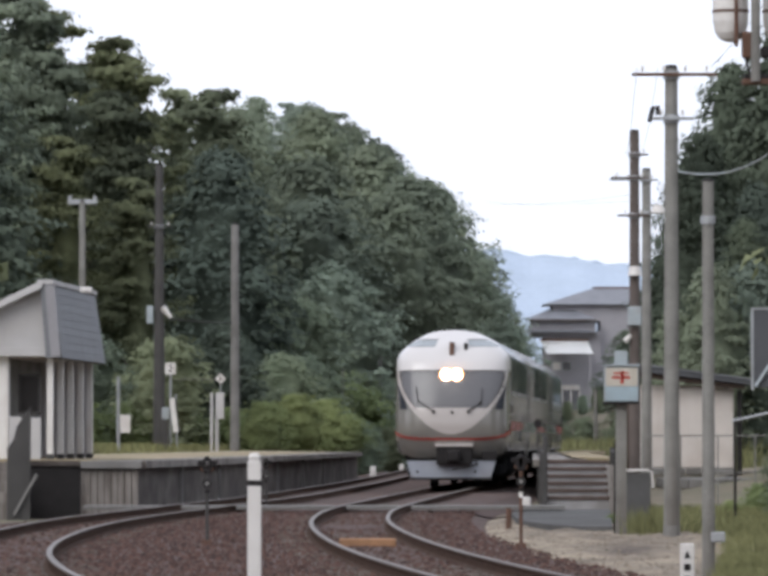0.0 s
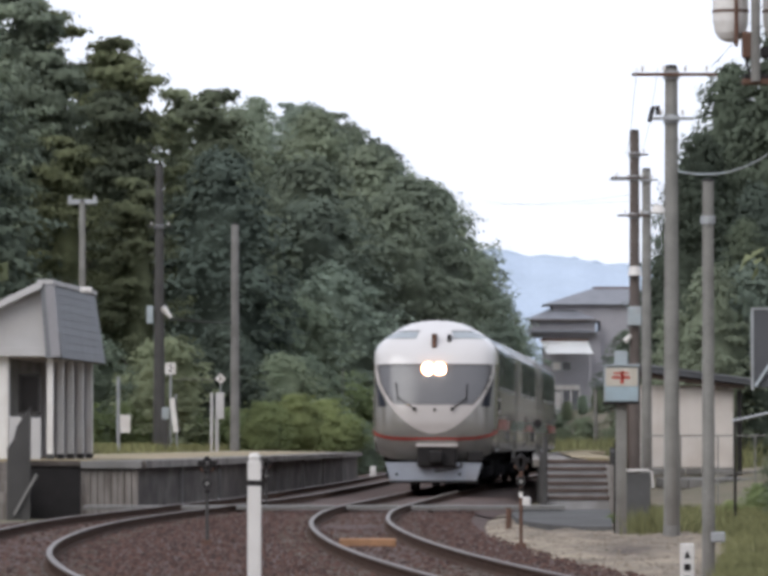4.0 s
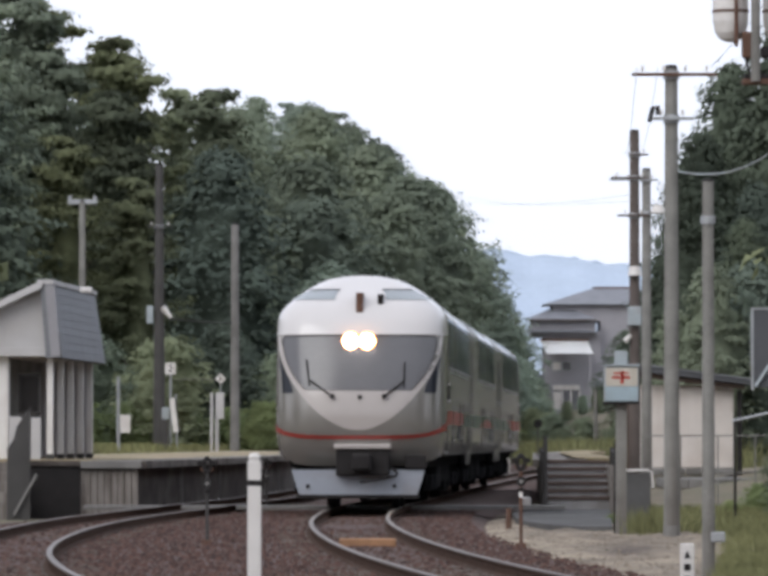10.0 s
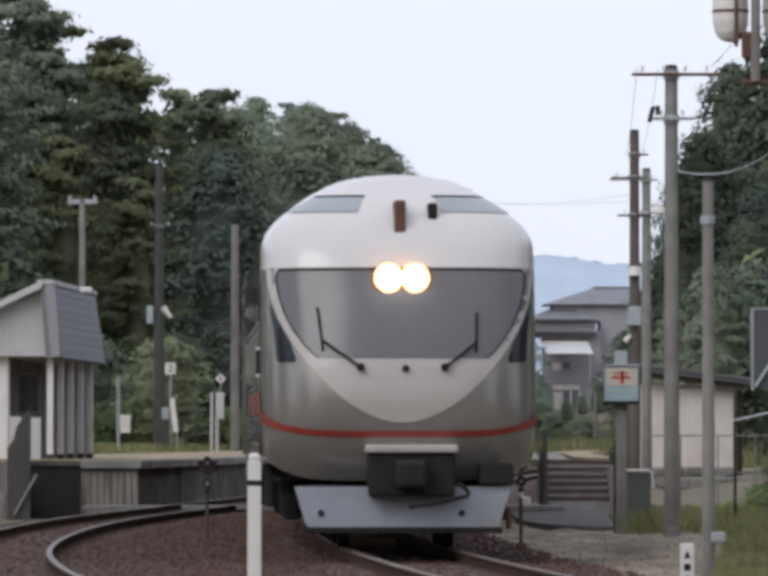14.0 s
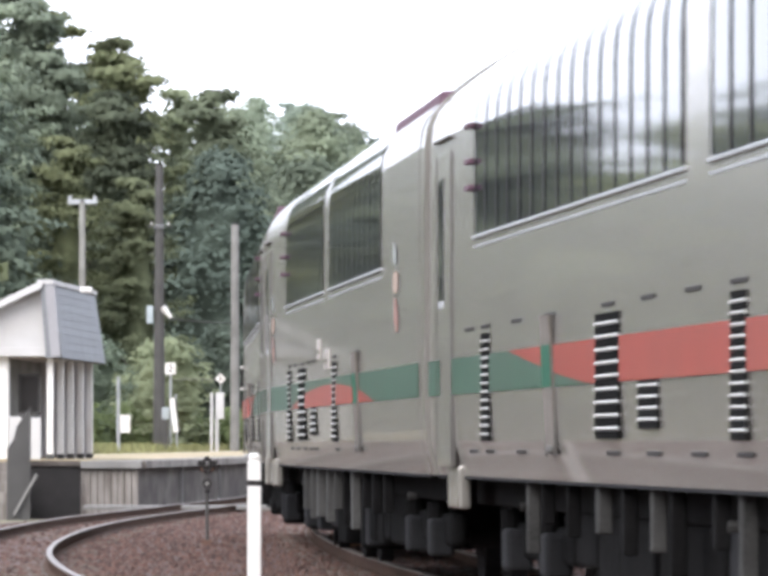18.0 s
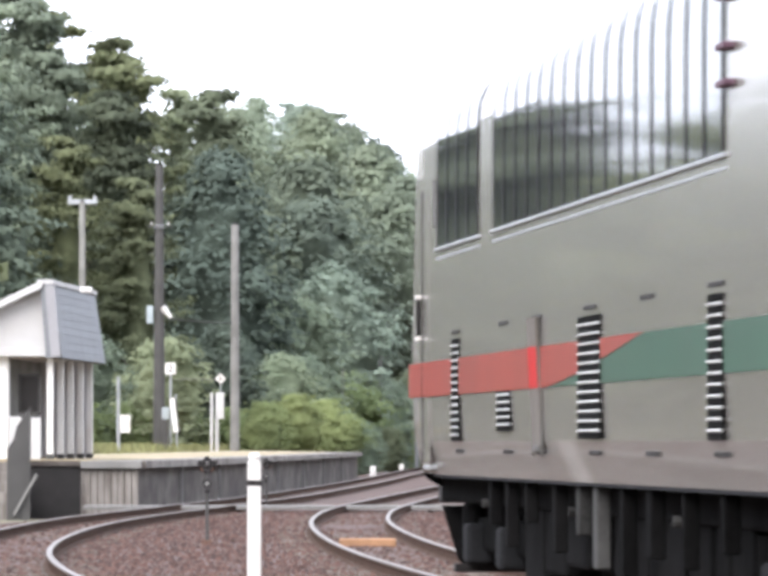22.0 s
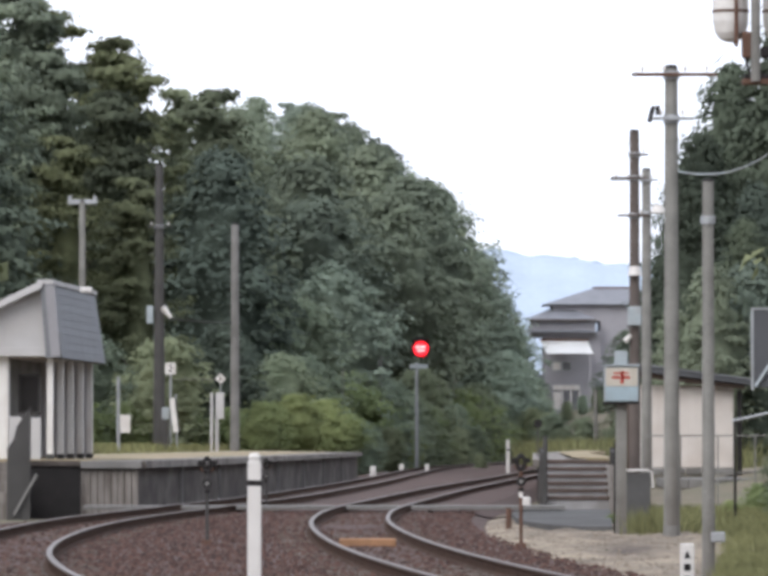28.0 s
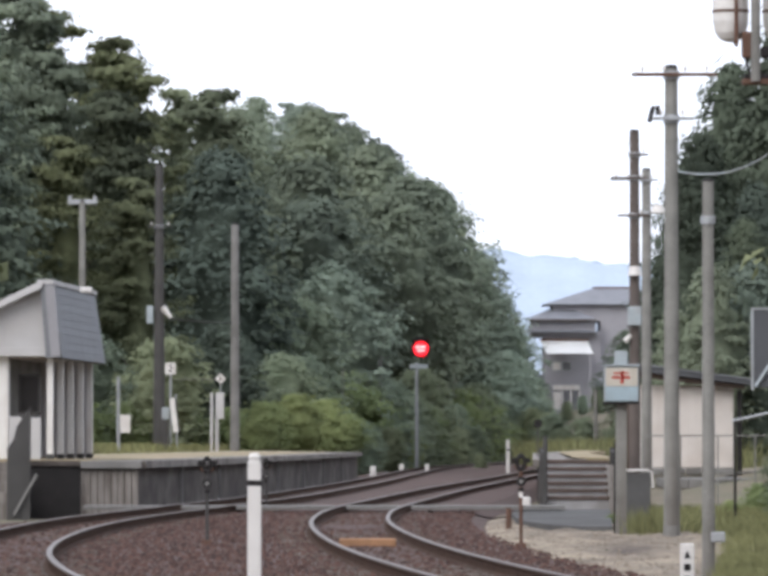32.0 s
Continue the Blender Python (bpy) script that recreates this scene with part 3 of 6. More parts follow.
def cab_front(car, length):
    """The streamlined driving end, at y = 0, or turned to the far end."""
    zs = [0.70, 0.85, 1.0, 1.15, 1.3, 1.45, 1.6, 1.8, 2.0, 2.2, 2.4, 2.6, 2.8, 3.0]
    top = [3.0, 3.1, 3.2, 3.3, 3.4, 3.5, 3.6, 3.7, 3.78, 3.85, 3.91, 3.95, 3.98, 4.01, 4.03, 4.048]
    us = [-1 + 2 * i / 40 for i in range(41)]
    us = [math.copysign(abs(u) ** 0.75, u) for u in us]
    for name, rows, mat, label in (("cab_shell", zs, TAUPE, "champagne cab shell"), ("brow", top, BROW, "cream rounded brow above the windscreen, lightened for sky reflection")):
        bm = bmesh.new()
        grid = []
        for z in rows:
            grid.append([bm.verts.new(p) for p in [(-half_width(max(z, 0.93)), CAB, max(z, 0.93)), *[nose(u * 0.9999, z0 + (z - 0.7) * (3.0 - z0) / 2.3 if z < 2.99 else z) for u in us for z0 in (0.74 + 0.19 * abs(u) ** 7,)], (half_width(max(z, 0.93)), CAB, max(z, 0.93))]])
        for a, b in zip(grid, grid[1:]):
            for i in range(len(a) - 1):
                bm.faces.new((a[i], a[i + 1], b[i + 1], b[i]))
        part(name, flipped(bm, length), mat, car, label, smooth=True)
    shield = [(z, -u, u) for z, u in ((1.355, 0.05), (1.37, 0.11), (1.40, 0.18), (1.46, 0.27), (1.53, 0.355), (1.62, 0.44), (1.73, 0.525), (1.85, 0.605), (2.0, 0.69),
                                      (2.15, 0.765), (2.32, 0.835), (2.5, 0.895), (2.68, 0.935), (2.85, 0.955), (3.0, 0.965))]
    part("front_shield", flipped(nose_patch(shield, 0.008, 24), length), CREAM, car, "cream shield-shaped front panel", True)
    glass = [(z, -u, u) for z, u in ((2.03, 0.60), (2.06, 0.63), (2.18, 0.70), (2.32, 0.77), (2.48, 0.825), (2.63, 0.86), (2.8, 0.885), (2.9, 0.893), (2.955, 0.88))]
    gl = part("windscreen", flipped(nose_patch(glass, 0.018, 24), length), SHIELD_GLASS, car, "wide grey windscreen", True)
    part("windscreen_seal", flipped(nose_patch([(2.955, -0.885, 0.885), (2.985, -0.87, 0.87)], 0.02, 24), length), BLACK, gl, "black rubber seal")
    for s in (-1, 1):
        part("windscreen_seal", flipped(nose_patch([(z, s * abs(a) - 0.006, s * abs(a) + 0.006) for z, a, b in glass], 0.021, 1), length), BLACK, gl, "black rubber seal")
        part("roof_window", flipped(nose_patch(sorted_rows([(3.60, s * 0.98, s * 0.36), (3.68, s * 0.95, s * 0.37), (3.765, s * 0.90, s * 0.38)]), 0.01, 8), length), SKYLIGHT, car, "slanted skylight pane", True)
        part("cab_side_window", flipped(nose_patch(sorted_rows([(1.99, s * 0.88, s * 0.77), (2.02, s * 0.895, s * 0.76), (2.2, s * 0.905, s * 0.80), (2.35, s * 0.915, s * 0.858), (2.52, s * 0.935, s * 0.912), (2.6, s * 0.942, s * 0.93)]), 0.01, 6), length), GLASS, car, "dark quarter window", True)
        part("skylight_seal", flipped(nose_patch(sorted_rows([(3.768, s * 0.91, s * 0.36), (3.79, s * 0.89, s * 0.36)]), 0.012, 8), length), BLACK, car, "thin dark seal above the skylight")
        # wipers
        a, b, c = nose(s * 0.30, 1.93, 0.05), nose(s * 0.30 - 0.26, 2.2, 0.06), nose(s * 0.30 - 0.30, 2.55, 0.05)
        if s > 0:
            a, b, c = nose(0.30, 1.93, 0.05), nose(0.52, 2.18, 0.06), nose(0.53, 2.5, 0.05)
        w = part("wiper", flipped(sweep([a, b], 0.016), length), BLACK, car, "black wiper arm")
        part("blade", flipped(sweep([b + Vector((0, 0, -0.1)), c], 0.013), length), BLACK, w)
        part("wiper_pivot", flipped(rod(a + Vector((0, 0.06, 0)), a + Vector((0, -0.03, 0)), 0.045, 0.04), length), BLACK, w)
        # lamps
        h = nose(s * 0.095, 2.87, 0.03)
        la = part("headlamp", flipped(rod(h + Vector((0, 0.12, 0)), h + Vector((0, -0.05, 0)), 0.155, 0.15, 20), length), LAMP_RIM if not length else BLACK, car, "glowing round headlamp")
        part("lens", flipped(rod(h + Vector((0, 0, 0)), h + Vector((0, -0.07, 0)), 0.125, 0.115, 20), length), LAMP if not length else STRIPE_RED, la, "blazing lens")
    part("pivot_cap", flipped(rod(nose(0.02, 1.92, -0.01), nose(0.02, 1.92, 0.05), 0.04, 0.035), length), BLACK, car)
    part("horn", flipped(box(-0.065, 0.055, 0.68, 1.25, 3.36, 3.72, 0.02), length), RUST, car, "dark red-brown horn cover")
    part("horn", flipped(box(0.30, 0.40, 0.84, 1.25, 3.48, 3.70, 0.02), length), BLACK, car, "small black horn")
    bm = bmesh.new()
    grid = [[bm.verts.new(nose(u, z + 0.07 * abs(u / 0.865) ** 5, 0.011)) for u in np.linspace(-0.865, 0.865, 41).tolist()] for z in (1.205, 1.268)]
    for i in range(40):
        bm.faces.new((grid[0][i], grid[0][i + 1], grid[1][i + 1], grid[1][i]))
    part("front_line", flipped(bm, length), STRIPE_RED, car, "thin vermilion line dipping across the nose", True)
    for s in (-1, 1):
        bm = bmesh.new()
        grid = []
        for k in range(13):
            t = k / 12
            e = 1.0 if length else t ** 1.4
            if t < 0.5:
                u = 0.9999 - (0.02 if length else 0.1399) * (1 - t / 0.5)
                p = [nose(s * u, z, 0.011) for z in (1.275 + 0.185 * e, 1.338 + 0.362 * e)]
            else:
                y = nose(0.9999, 1.5).y + (CAB - nose(0.9999, 1.5).y) * (t - 0.5) * 2
                p = [Vector((s * (half_width(z) + 0.011), y, z)) for z in (1.275 + 0.185 * e, 1.338 + 0.362 * e)]
            grid.append([bm.verts.new(q) for q in p])
        for a, b in zip(grid, grid[1:]):
            bm.faces.new((a[0], a[1], b[1], b[0]))
        bmesh.ops.recalc_face_normals(bm, faces=bm.faces)
        part("stripe_sweep", flipped(bm, length), STRIPE_RED, car, "vermilion stripe sweeping down to the nose")
    c = part("coupler", flipped(box(-0.37, 0.54, -0.2, 0.5, 0.58, 1.03, 0.03), length), BLACK, car, "black coupler housing")
    part("coupler_cover", flipped(box(-0.40, 0.57, -0.25, 0.3, 1.035, 1.12, 0.02), length), CREAM, c, "cream coupler cover plate")
    part("knuckle", flipped(box(-0.10, 0.24, -0.42, -0.2, 0.66, 0.96, 0.05), length), BLACK, c, "black knuckle coupler")
    part("air_hose", flipped(sweep([(0.56 + 0.12 * math.sin(i * 0.5), -0.2, 0.72 - 0.035 * i) for i in range(5)] + [(0.3, -0.32, 0.5), (0.05, -0.3, 0.47)], 0.022), length), BLACK, c, "black air hose")
    part("jumper_box", flipped(box(0.80, 1.16, -0.02, 0.35, 0.70, 0.93, 0.02), length), BLACK, car, "black jumper cable box")
    bm = prism([(-1.14, 0.68), (1.14, 0.68), (1.02, 0.28), (0.98, 0.25), (-0.98, 0.25), (-1.02, 0.28)], 0.05, 0.12)
    # rear plough takes a near-black colour for the shade on it
    pl = part("plough", flipped(bm, length), UNDER if length else SKIRT, car, "snow plough coloured near black for its shaded side" if length else "pale blue-grey snow plough")
    # dark block added to cover the plate's pale back
    part("plough_brace", flipped(box(-1.0, 1.0, 0.125, 0.7, 0.27, 0.70, 0.03), length), UNDER, pl, "added dark block hiding the plough's pale back")
    part("plough_edge", flipped(box(-1.05, 1.05, 0.0, 0.14, 0.19, 0.255, 0.01), length), BLACK, pl, "black lower edge")
    for x in (-0.86, 0.62):
        part("bolt", flipped(rod((x, 0.06, 0.40), (x, 0.03, 0.40), 0.035), length), BLACK, pl)


def sorted_rows(rows):
    return [(z, min(a, b), max(a, b)) for z, a, b in rows]


CAR, TAIL = 19.7, 20.35


def bogie(car, y):
    b = part("bogie", box(-1.1, -0.98, y - 1.7, y + 1.7, 0.38, 0.62, 0.04), UNDER, car, "grimy bogie coloured near black for shade")
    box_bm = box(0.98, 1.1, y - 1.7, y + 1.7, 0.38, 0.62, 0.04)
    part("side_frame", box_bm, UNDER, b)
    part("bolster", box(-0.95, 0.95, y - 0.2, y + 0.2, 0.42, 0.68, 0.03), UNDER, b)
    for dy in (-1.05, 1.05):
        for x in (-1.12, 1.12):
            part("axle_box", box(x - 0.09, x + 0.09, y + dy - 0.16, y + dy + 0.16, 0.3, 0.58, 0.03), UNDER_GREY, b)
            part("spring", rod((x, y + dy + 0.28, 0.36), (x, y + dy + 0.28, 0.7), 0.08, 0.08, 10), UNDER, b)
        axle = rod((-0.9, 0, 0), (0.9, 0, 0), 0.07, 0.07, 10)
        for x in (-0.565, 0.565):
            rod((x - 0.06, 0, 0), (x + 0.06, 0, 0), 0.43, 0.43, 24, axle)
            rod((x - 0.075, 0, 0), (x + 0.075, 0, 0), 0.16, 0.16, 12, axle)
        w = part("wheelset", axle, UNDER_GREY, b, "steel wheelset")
        w.matrix_basis = pose(0, y + dy, 0.43)
        WHEELS.append(w)


WHEELS = []
LO, HI = 1.46, 1.70


def hatch_plate(side, y0, y1, z0, z1, off):
    """A plate whose upper edge stands 4 cm off the car side."""
    def x(z):
        return side * (1.472 + off + 0.04 * (z - 1.10) / 0.77)
    pts = [(x(z) - side * d, y, z) for z in (z0, z1) for y in (y0, y1) for d in (0.0, 0.02)]
    bm = bmesh.new()
    v = [bm.verts.new(p) for p in pts]
    for q in ((0, 2, 6, 4), (1, 5, 7, 3), (0, 4, 5, 1), (2, 3, 7, 6), (4, 6, 7, 5), (0, 1, 3, 2)):
        bm.faces.new([v[k] for k in q])
    bmesh.ops.recalc_face_normals(bm, faces=bm.faces)
    return bm


def train_car(label, cab, windows, louvres, stripe, doors, extra, hatches, hatch_mat, grabs, L=CAR):
    """cab: -1 at the near end, 1 at the far end, 0 none. All places along the car run from its near end."""
    car = thing("train_car", 0, 0, 0, label, "train car", "train cars")
    y0, y1 = (CAB if cab < 0 else 0.0), (L - CAB if cab > 0 else L)
    part("body", shell(y0, y1, BODY_Z[1:9]), TAUPE, car, "champagne metallic body side")
    bm = bmesh.new()
    zs = BODY_Z[8:]
    ring = [(-half_width(z), z) for z in zs] + [(half_width(z), z) for z in reversed(zs[:-1])]
    rows = [[bm.verts.new((x, y, z)) for x, z in ring] for y in (y0, (y0 + y1) / 2, y1)]
    for a, b in zip(rows, rows[1:]):
        for i in range(len(ring) - 1):
            bm.faces.new((a[i], b[i], b[i + 1], a[i + 1]))
    bmesh.ops.recalc_face_normals(bm, faces=bm.faces)
    part("roof", bm, TAUPE, car, "pale rounded roof", True)
    if cab:
        yc = CAB + 0.02 if cab < 0 else L - CAB - 0.02
        yd = yc + 0.42 if cab < 0 else yc - 0.42
        for side in (-1, 1):
            dr = part("cab_door", box(*sorted((side * 1.455, side * 1.474)), min(yc, yd), max(yc, yd), 1.0, 2.86, 0.004), TAUPE, car, "narrow cab door")
            part("cab_door_seam", box(*sorted((side * 1.46, side * 1.48)), yc - 0.014, yc + 0.014, 1.0, 2.9), BLACK, dr, "dark door seam")
            part("cab_door_stripe", box(*sorted((side * 1.46, side * 1.4785)), min(yc, yd) + 0.02, max(yc, yd) - 0.02, LO, HI), STRIPE_RED, dr)
            yl = yc + 0.87 * (-cab)
            part("side_light", box(*sorted((side * 1.46, side * 1.476)), yl - 0.13, yl + 0.13, 2.62, 2.95, 0.006), SEAL, car, "small grey framed side light")
            part("cab_step", box(*sorted((side * 1.40, side * 1.47)), min(yc, yd), max(yc, yd), 0.955, 0.985, 0.006), GALV, car, "bright worn footstep")
            part("cab_handrail", rod((side * 1.50, yc + 0.03, 1.87), (side * 1.50, yc + 0.03, 2.16), 0.016, 0.016, 8), BLACK, dr, "dark handrail")
            for z in (1.87, 2.16):
                part("rail_foot", box(*sorted((side * 1.46, side * 1.52)), yc, yc + 0.07, z - 0.015, z + 0.015, 0.006), WHITE, dr, "bright rail foot")
    if cab:
        cab_front(car, L if cab > 0 else 0)
    for side in (-1, 1):
        pane0, rib0 = {}, None
        for a, b in windows:
            n = max(2, round((b - a) / 0.62))
            w = (b - a) / n
            for i in range(n):
                if (n, w) not in pane0:
                    pane0[(n, w)] = part("window_pane", band(0.012, w - 0.012, PANE_Z, side, 0.006), GLASS, car, "dark tinted panoramic pane curving into the roof", True)
                    pane0[(n, w)].matrix_basis = pose(0, a, 0)
                else:
                    shared("window_pane", pane0[(n, w)], car, pose(0, a + i * w, 0))
            for i in range(n + 1):
                if rib0 is None:
                    rib0 = part("window_rib", band(-0.028, 0.028, PANE_Z, side, 0.014), BLACK, car, "thin dark glazing rib")
                    rib0.matrix_basis = pose(0, a, 0)
                else:
                    shared("window_rib", rib0, car, pose(0, a + i * w, 0))
            part("window_sill", box(min(side * 1.44, side * 1.49), max(side * 1.44, side * 1.49), a - 0.1, b + 0.1, 2.448, 2.47, 0.004), GALV, car, "bright metal sill")
            part("sill_seam", box(min(side * 1.44, side * 1.475), max(side * 1.44, side * 1.475), a - 0.1, b + 0.1, 2.392, 2.408), GALV, car, "bright seam")
        for y, width, z0, z1, slats in louvres:
            louvre(car, side, y, width, z0, z1, slats)
        for mat, points, text in stripe:
            part("stripe", side_skin(points, side, 0.006 if mat is STRIPE_GREEN else 0.010), mat, car, text)
        for y in doors:
            d = part("door", box(min(side * 1.445, side * 1.477), max(side * 1.445, side * 1.477), y - 0.46, y + 0.46, 0.98, 3.1, 0.004), TAUPE, car, "champagne folding door")
            part("door_window", box(min(side * 1.46, side * 1.483), max(side * 1.46, side * 1.483), y + 0.05, y + 0.32, 2.1, 2.93, 0.004), GLASS, d, "narrow dark door window")
            part("door_window_frame", box(min(side * 1.46, side * 1.481), max(side * 1.46, side * 1.481), y + 0.02, y + 0.35, 2.05, 2.097, 0.004), GALV, d, "bright lower window frame")
            for dy in (-0.48, 0.48):
                part("door_seal", box(min(side * 1.45, side * 1.482), max(side * 1.45, side * 1.482), y + dy - 0.005, y + dy + 0.005, 0.99, 3.08), SEAL, d, "dark seal")
            part("door_stripe", side_skin([(y + 0.26, LO, HI), (y + 0.44, LO, HI)], side, 0.013), STRIPE_GREEN, d)
            part("drip_rail", box(min(side * 1.46, side * 1.50), max(side * 1.46, side * 1.50), y - 0.5, y + 0.5, 3.175, 3.195, 0.006), SEAL, car, "dark drip rail over the door")
            part("step_panel", box(min(side * 1.36, side * 1.44), max(side * 1.36, side * 1.44), y - 0.62, y + 0.12, 0.70, 0.99, 0.02), TAUPE, car, "champagne step panel below the door")
        for y in hatches:
            h = part("hatch", hatch_plate(side, y - 0.21, y + 0.21, 1.10, 1.87, 0.0), HATCH_PLATE, car, "narrow service hatch, dark taupe for its recess shade, leaning out at the top")
            for e in (-0.215, 0.215):
                part("hatch_seam", box(*sorted((side * 1.46, side * 1.477)), y + e - 0.008, y + e + 0.008, 1.06, 1.88), SEAL, h, "dark seam")
            # the handle's shadow is drawn as a dark bar
            part("hatch_handle_shade", box(*sorted((side * 1.46, side * 1.502)), y - 0.19, y + 0.19, 1.79, 1.872, 0.006), SEAL, h, "dark bar for the handle and the shadow beneath it")
            part("hatch_foot", box(*sorted((side * 1.46, side * 1.484)), y - 0.15, y + 0.15, 1.085, 1.125, 0.006), SEAL, h, "dark lower catch")
            part("hatch_stripe", hatch_plate(side, y - 0.205, y + 0.205, LO, HI, 0.004), hatch_mat, h, "stripe field, deeper in tone for the shaded recess")
        for y, z, l in extra:
            part("catch", box(min(side * 1.44, side * (half_width(z) + 0.008)), max(side * 1.44, side * (half_width(z) + 0.008)), y - l / 2, y + l / 2, z - 0.012, z + 0.012, 0.003), BLACK, car, "small dark catch")
        # dark strip painting shade along the lower hem
        part("hem", box(min(side * 1.37, side * 1.40), max(side * 1.37, side * 1.40), y0, y1, 0.9, 0.925), UNDER_GREY, car, "dark strip for the shade along the lower hem")
    for y in grabs:
        for dz in (2.78, 2.95, 3.18):
            part("grab_iron", box(-1.52, -1.45, y - 0.14, y + 0.14, dz - 0.016, dz + 0.016, 0.006), DUCT, car, "dark red-brown grab iron")
    if cab >= 0:
        part("roof_unit", box(-1.34, -1.12, -0.3, 3.9, 3.475, 3.595, 0.03), DUCT, car, "purple-brown gutter duct on the roof shoulder")
    # underfloor gear
    rnd = random.Random(len(label))
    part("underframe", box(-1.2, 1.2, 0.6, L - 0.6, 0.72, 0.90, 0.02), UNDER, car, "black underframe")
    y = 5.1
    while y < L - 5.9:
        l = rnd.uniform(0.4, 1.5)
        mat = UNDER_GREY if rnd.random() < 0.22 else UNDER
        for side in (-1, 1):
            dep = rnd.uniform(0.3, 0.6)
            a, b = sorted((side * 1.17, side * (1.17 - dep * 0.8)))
            part("underfloor_box", box(a, b, y, y + l, rnd.uniform(0.22, 0.42), 0.80, 0.03), mat, car, "grimy equipment box coloured dark for shade")
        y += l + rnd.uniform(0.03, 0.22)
    # black bulk added so that no light shows through under the car
    part("engine_tray", box(-0.95, 0.95, 5.0, L - 5.0, 0.30, 0.74, 0.03), UNDER, car, "added black bulk stopping light beneath the car")
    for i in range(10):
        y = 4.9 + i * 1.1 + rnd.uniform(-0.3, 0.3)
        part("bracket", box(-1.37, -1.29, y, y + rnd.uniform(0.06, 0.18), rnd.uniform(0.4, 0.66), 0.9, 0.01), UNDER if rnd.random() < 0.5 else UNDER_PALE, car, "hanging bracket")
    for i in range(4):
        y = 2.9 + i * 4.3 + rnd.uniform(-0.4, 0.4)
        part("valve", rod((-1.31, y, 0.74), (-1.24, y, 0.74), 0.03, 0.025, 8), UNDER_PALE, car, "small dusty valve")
    for y in (3.4, L - 3.4):
        bogie(car, y)
    if not cab or cab > 0:
        part("gangway", box(-0.95, 0.95, -0.42, 0.02, 0.95, 3.35, 0.05), UNDER_GREY, car, "grey gangway bellows")
        fair = shell(-0.39, -0.01, BODY_Z[1:])
        bmesh.ops.scale(fair, vec=(0.996, 1, 0.999), verts=fair.verts)
        part("gangway_fairing", fair, TAUPE, car, "champagne fairing closing the gap between the cars")
    return car


def arc(y0, y1, z0, z1, n=18):
    """A lens-shaped flash: flat below, arched above."""
    return [(y0 + (y1 - y0) * i / n, z0, z0 + 0.004 + (z1 - z0) * math.sin(i / n * math.pi) ** 0.75) for i in range(n + 1)]


def wedge(y0, y1, n=10):
    """The slanting edge between red and green, from its low end y0 to its high end y1."""
    return [(y0 + (y1 - y0) * i / n, LO + (HI - LO) * (i / n) ** 1.25) for i in range(n + 1)]


def catches(*places):
    return [(y, z, 0.5) for y in places for z in (1.875, 1.085)]


lead_edge, tail_edge = wedge(10.67, 14.72), wedge(10.98, 6.74)[::-1]
lead_car = train_car("champagne railcar with cream nose, red flash and panoramic windows", -1, [(3.26, 6.27), (7.23, 16.63)],
                     [(5.45, 0.45, 1.17, 1.81, 12), (8.49, 0.72, 1.23, 1.46, 4), (10.06, 0.95, 1.18, 1.81, 9), (16.04, 0.42, 1.17, 1.81, 12)],
                     [(STRIPE_GREEN, [(y, LO, z) for y, z in lead_edge] + [(CAR, LO, HI)], "deep green stripe"),
                      (STRIPE_RED, [(CAB, LO, HI)] + [(y, z, HI) for y, z in lead_edge], "vermilion stripe")],
                     [18.6], catches(3.6, 5.45, 6.9, 8.49, 10.06, 12.63, 14.3, 16.04, 17.0), [12.63], HATCH_GREEN, [16.78])
middle_car = train_car("champagne middle railcar with green stripe and red flash", 0, [(3.62, 9.62), (10.51, 16.07)],
                       [(8.97, 0.42, 1.17, 1.81, 12), (11.84, 0.72, 1.23, 1.46, 4), (13.53, 0.95, 1.18, 1.81, 9), (15.53, 0.42, 1.17, 1.81, 12)],
                       [(STRIPE_GREEN, [(0.0, LO, HI), (CAR, LO, HI)], "deep green stripe"), (STRIPE_RED, arc(4.36, 15.13, LO + 0.002, LO + 0.18), "vermilion lens-shaped flash")],
                       [19.24], catches(6.18, 8.97, 11.84, 12.6, 13.53, 14.6, 15.53), [6.18], HATCH_GREEN, [16.25])
tail_car = train_car("champagne rear railcar with red flash and panoramic windows", 1, [(3.97, 13.72), (14.64, 17.26)],
                     [(4.22, 0.45, 1.17, 1.81, 12), (8.91, 0.95, 1.18, 1.81, 12), (13.17, 0.72, 1.23, 1.46, 5), (16.05, 0.45, 1.17, 1.81, 13)],
                     [(STRIPE_GREEN, [(0.0, LO, HI)] + [(y, LO, z) for y, z in tail_edge], "deep green stripe"),
                      (STRIPE_RED, [(y, z, HI) for y, z in tail_edge] + [(TAIL - CAB, LO, HI)], "vermilion stripe")],
                     [1.62], catches(4.22, 6.6, 8.91, 11.4, 13.17, 16.05), [11.4], HATCH_RED, [3.8], TAIL)
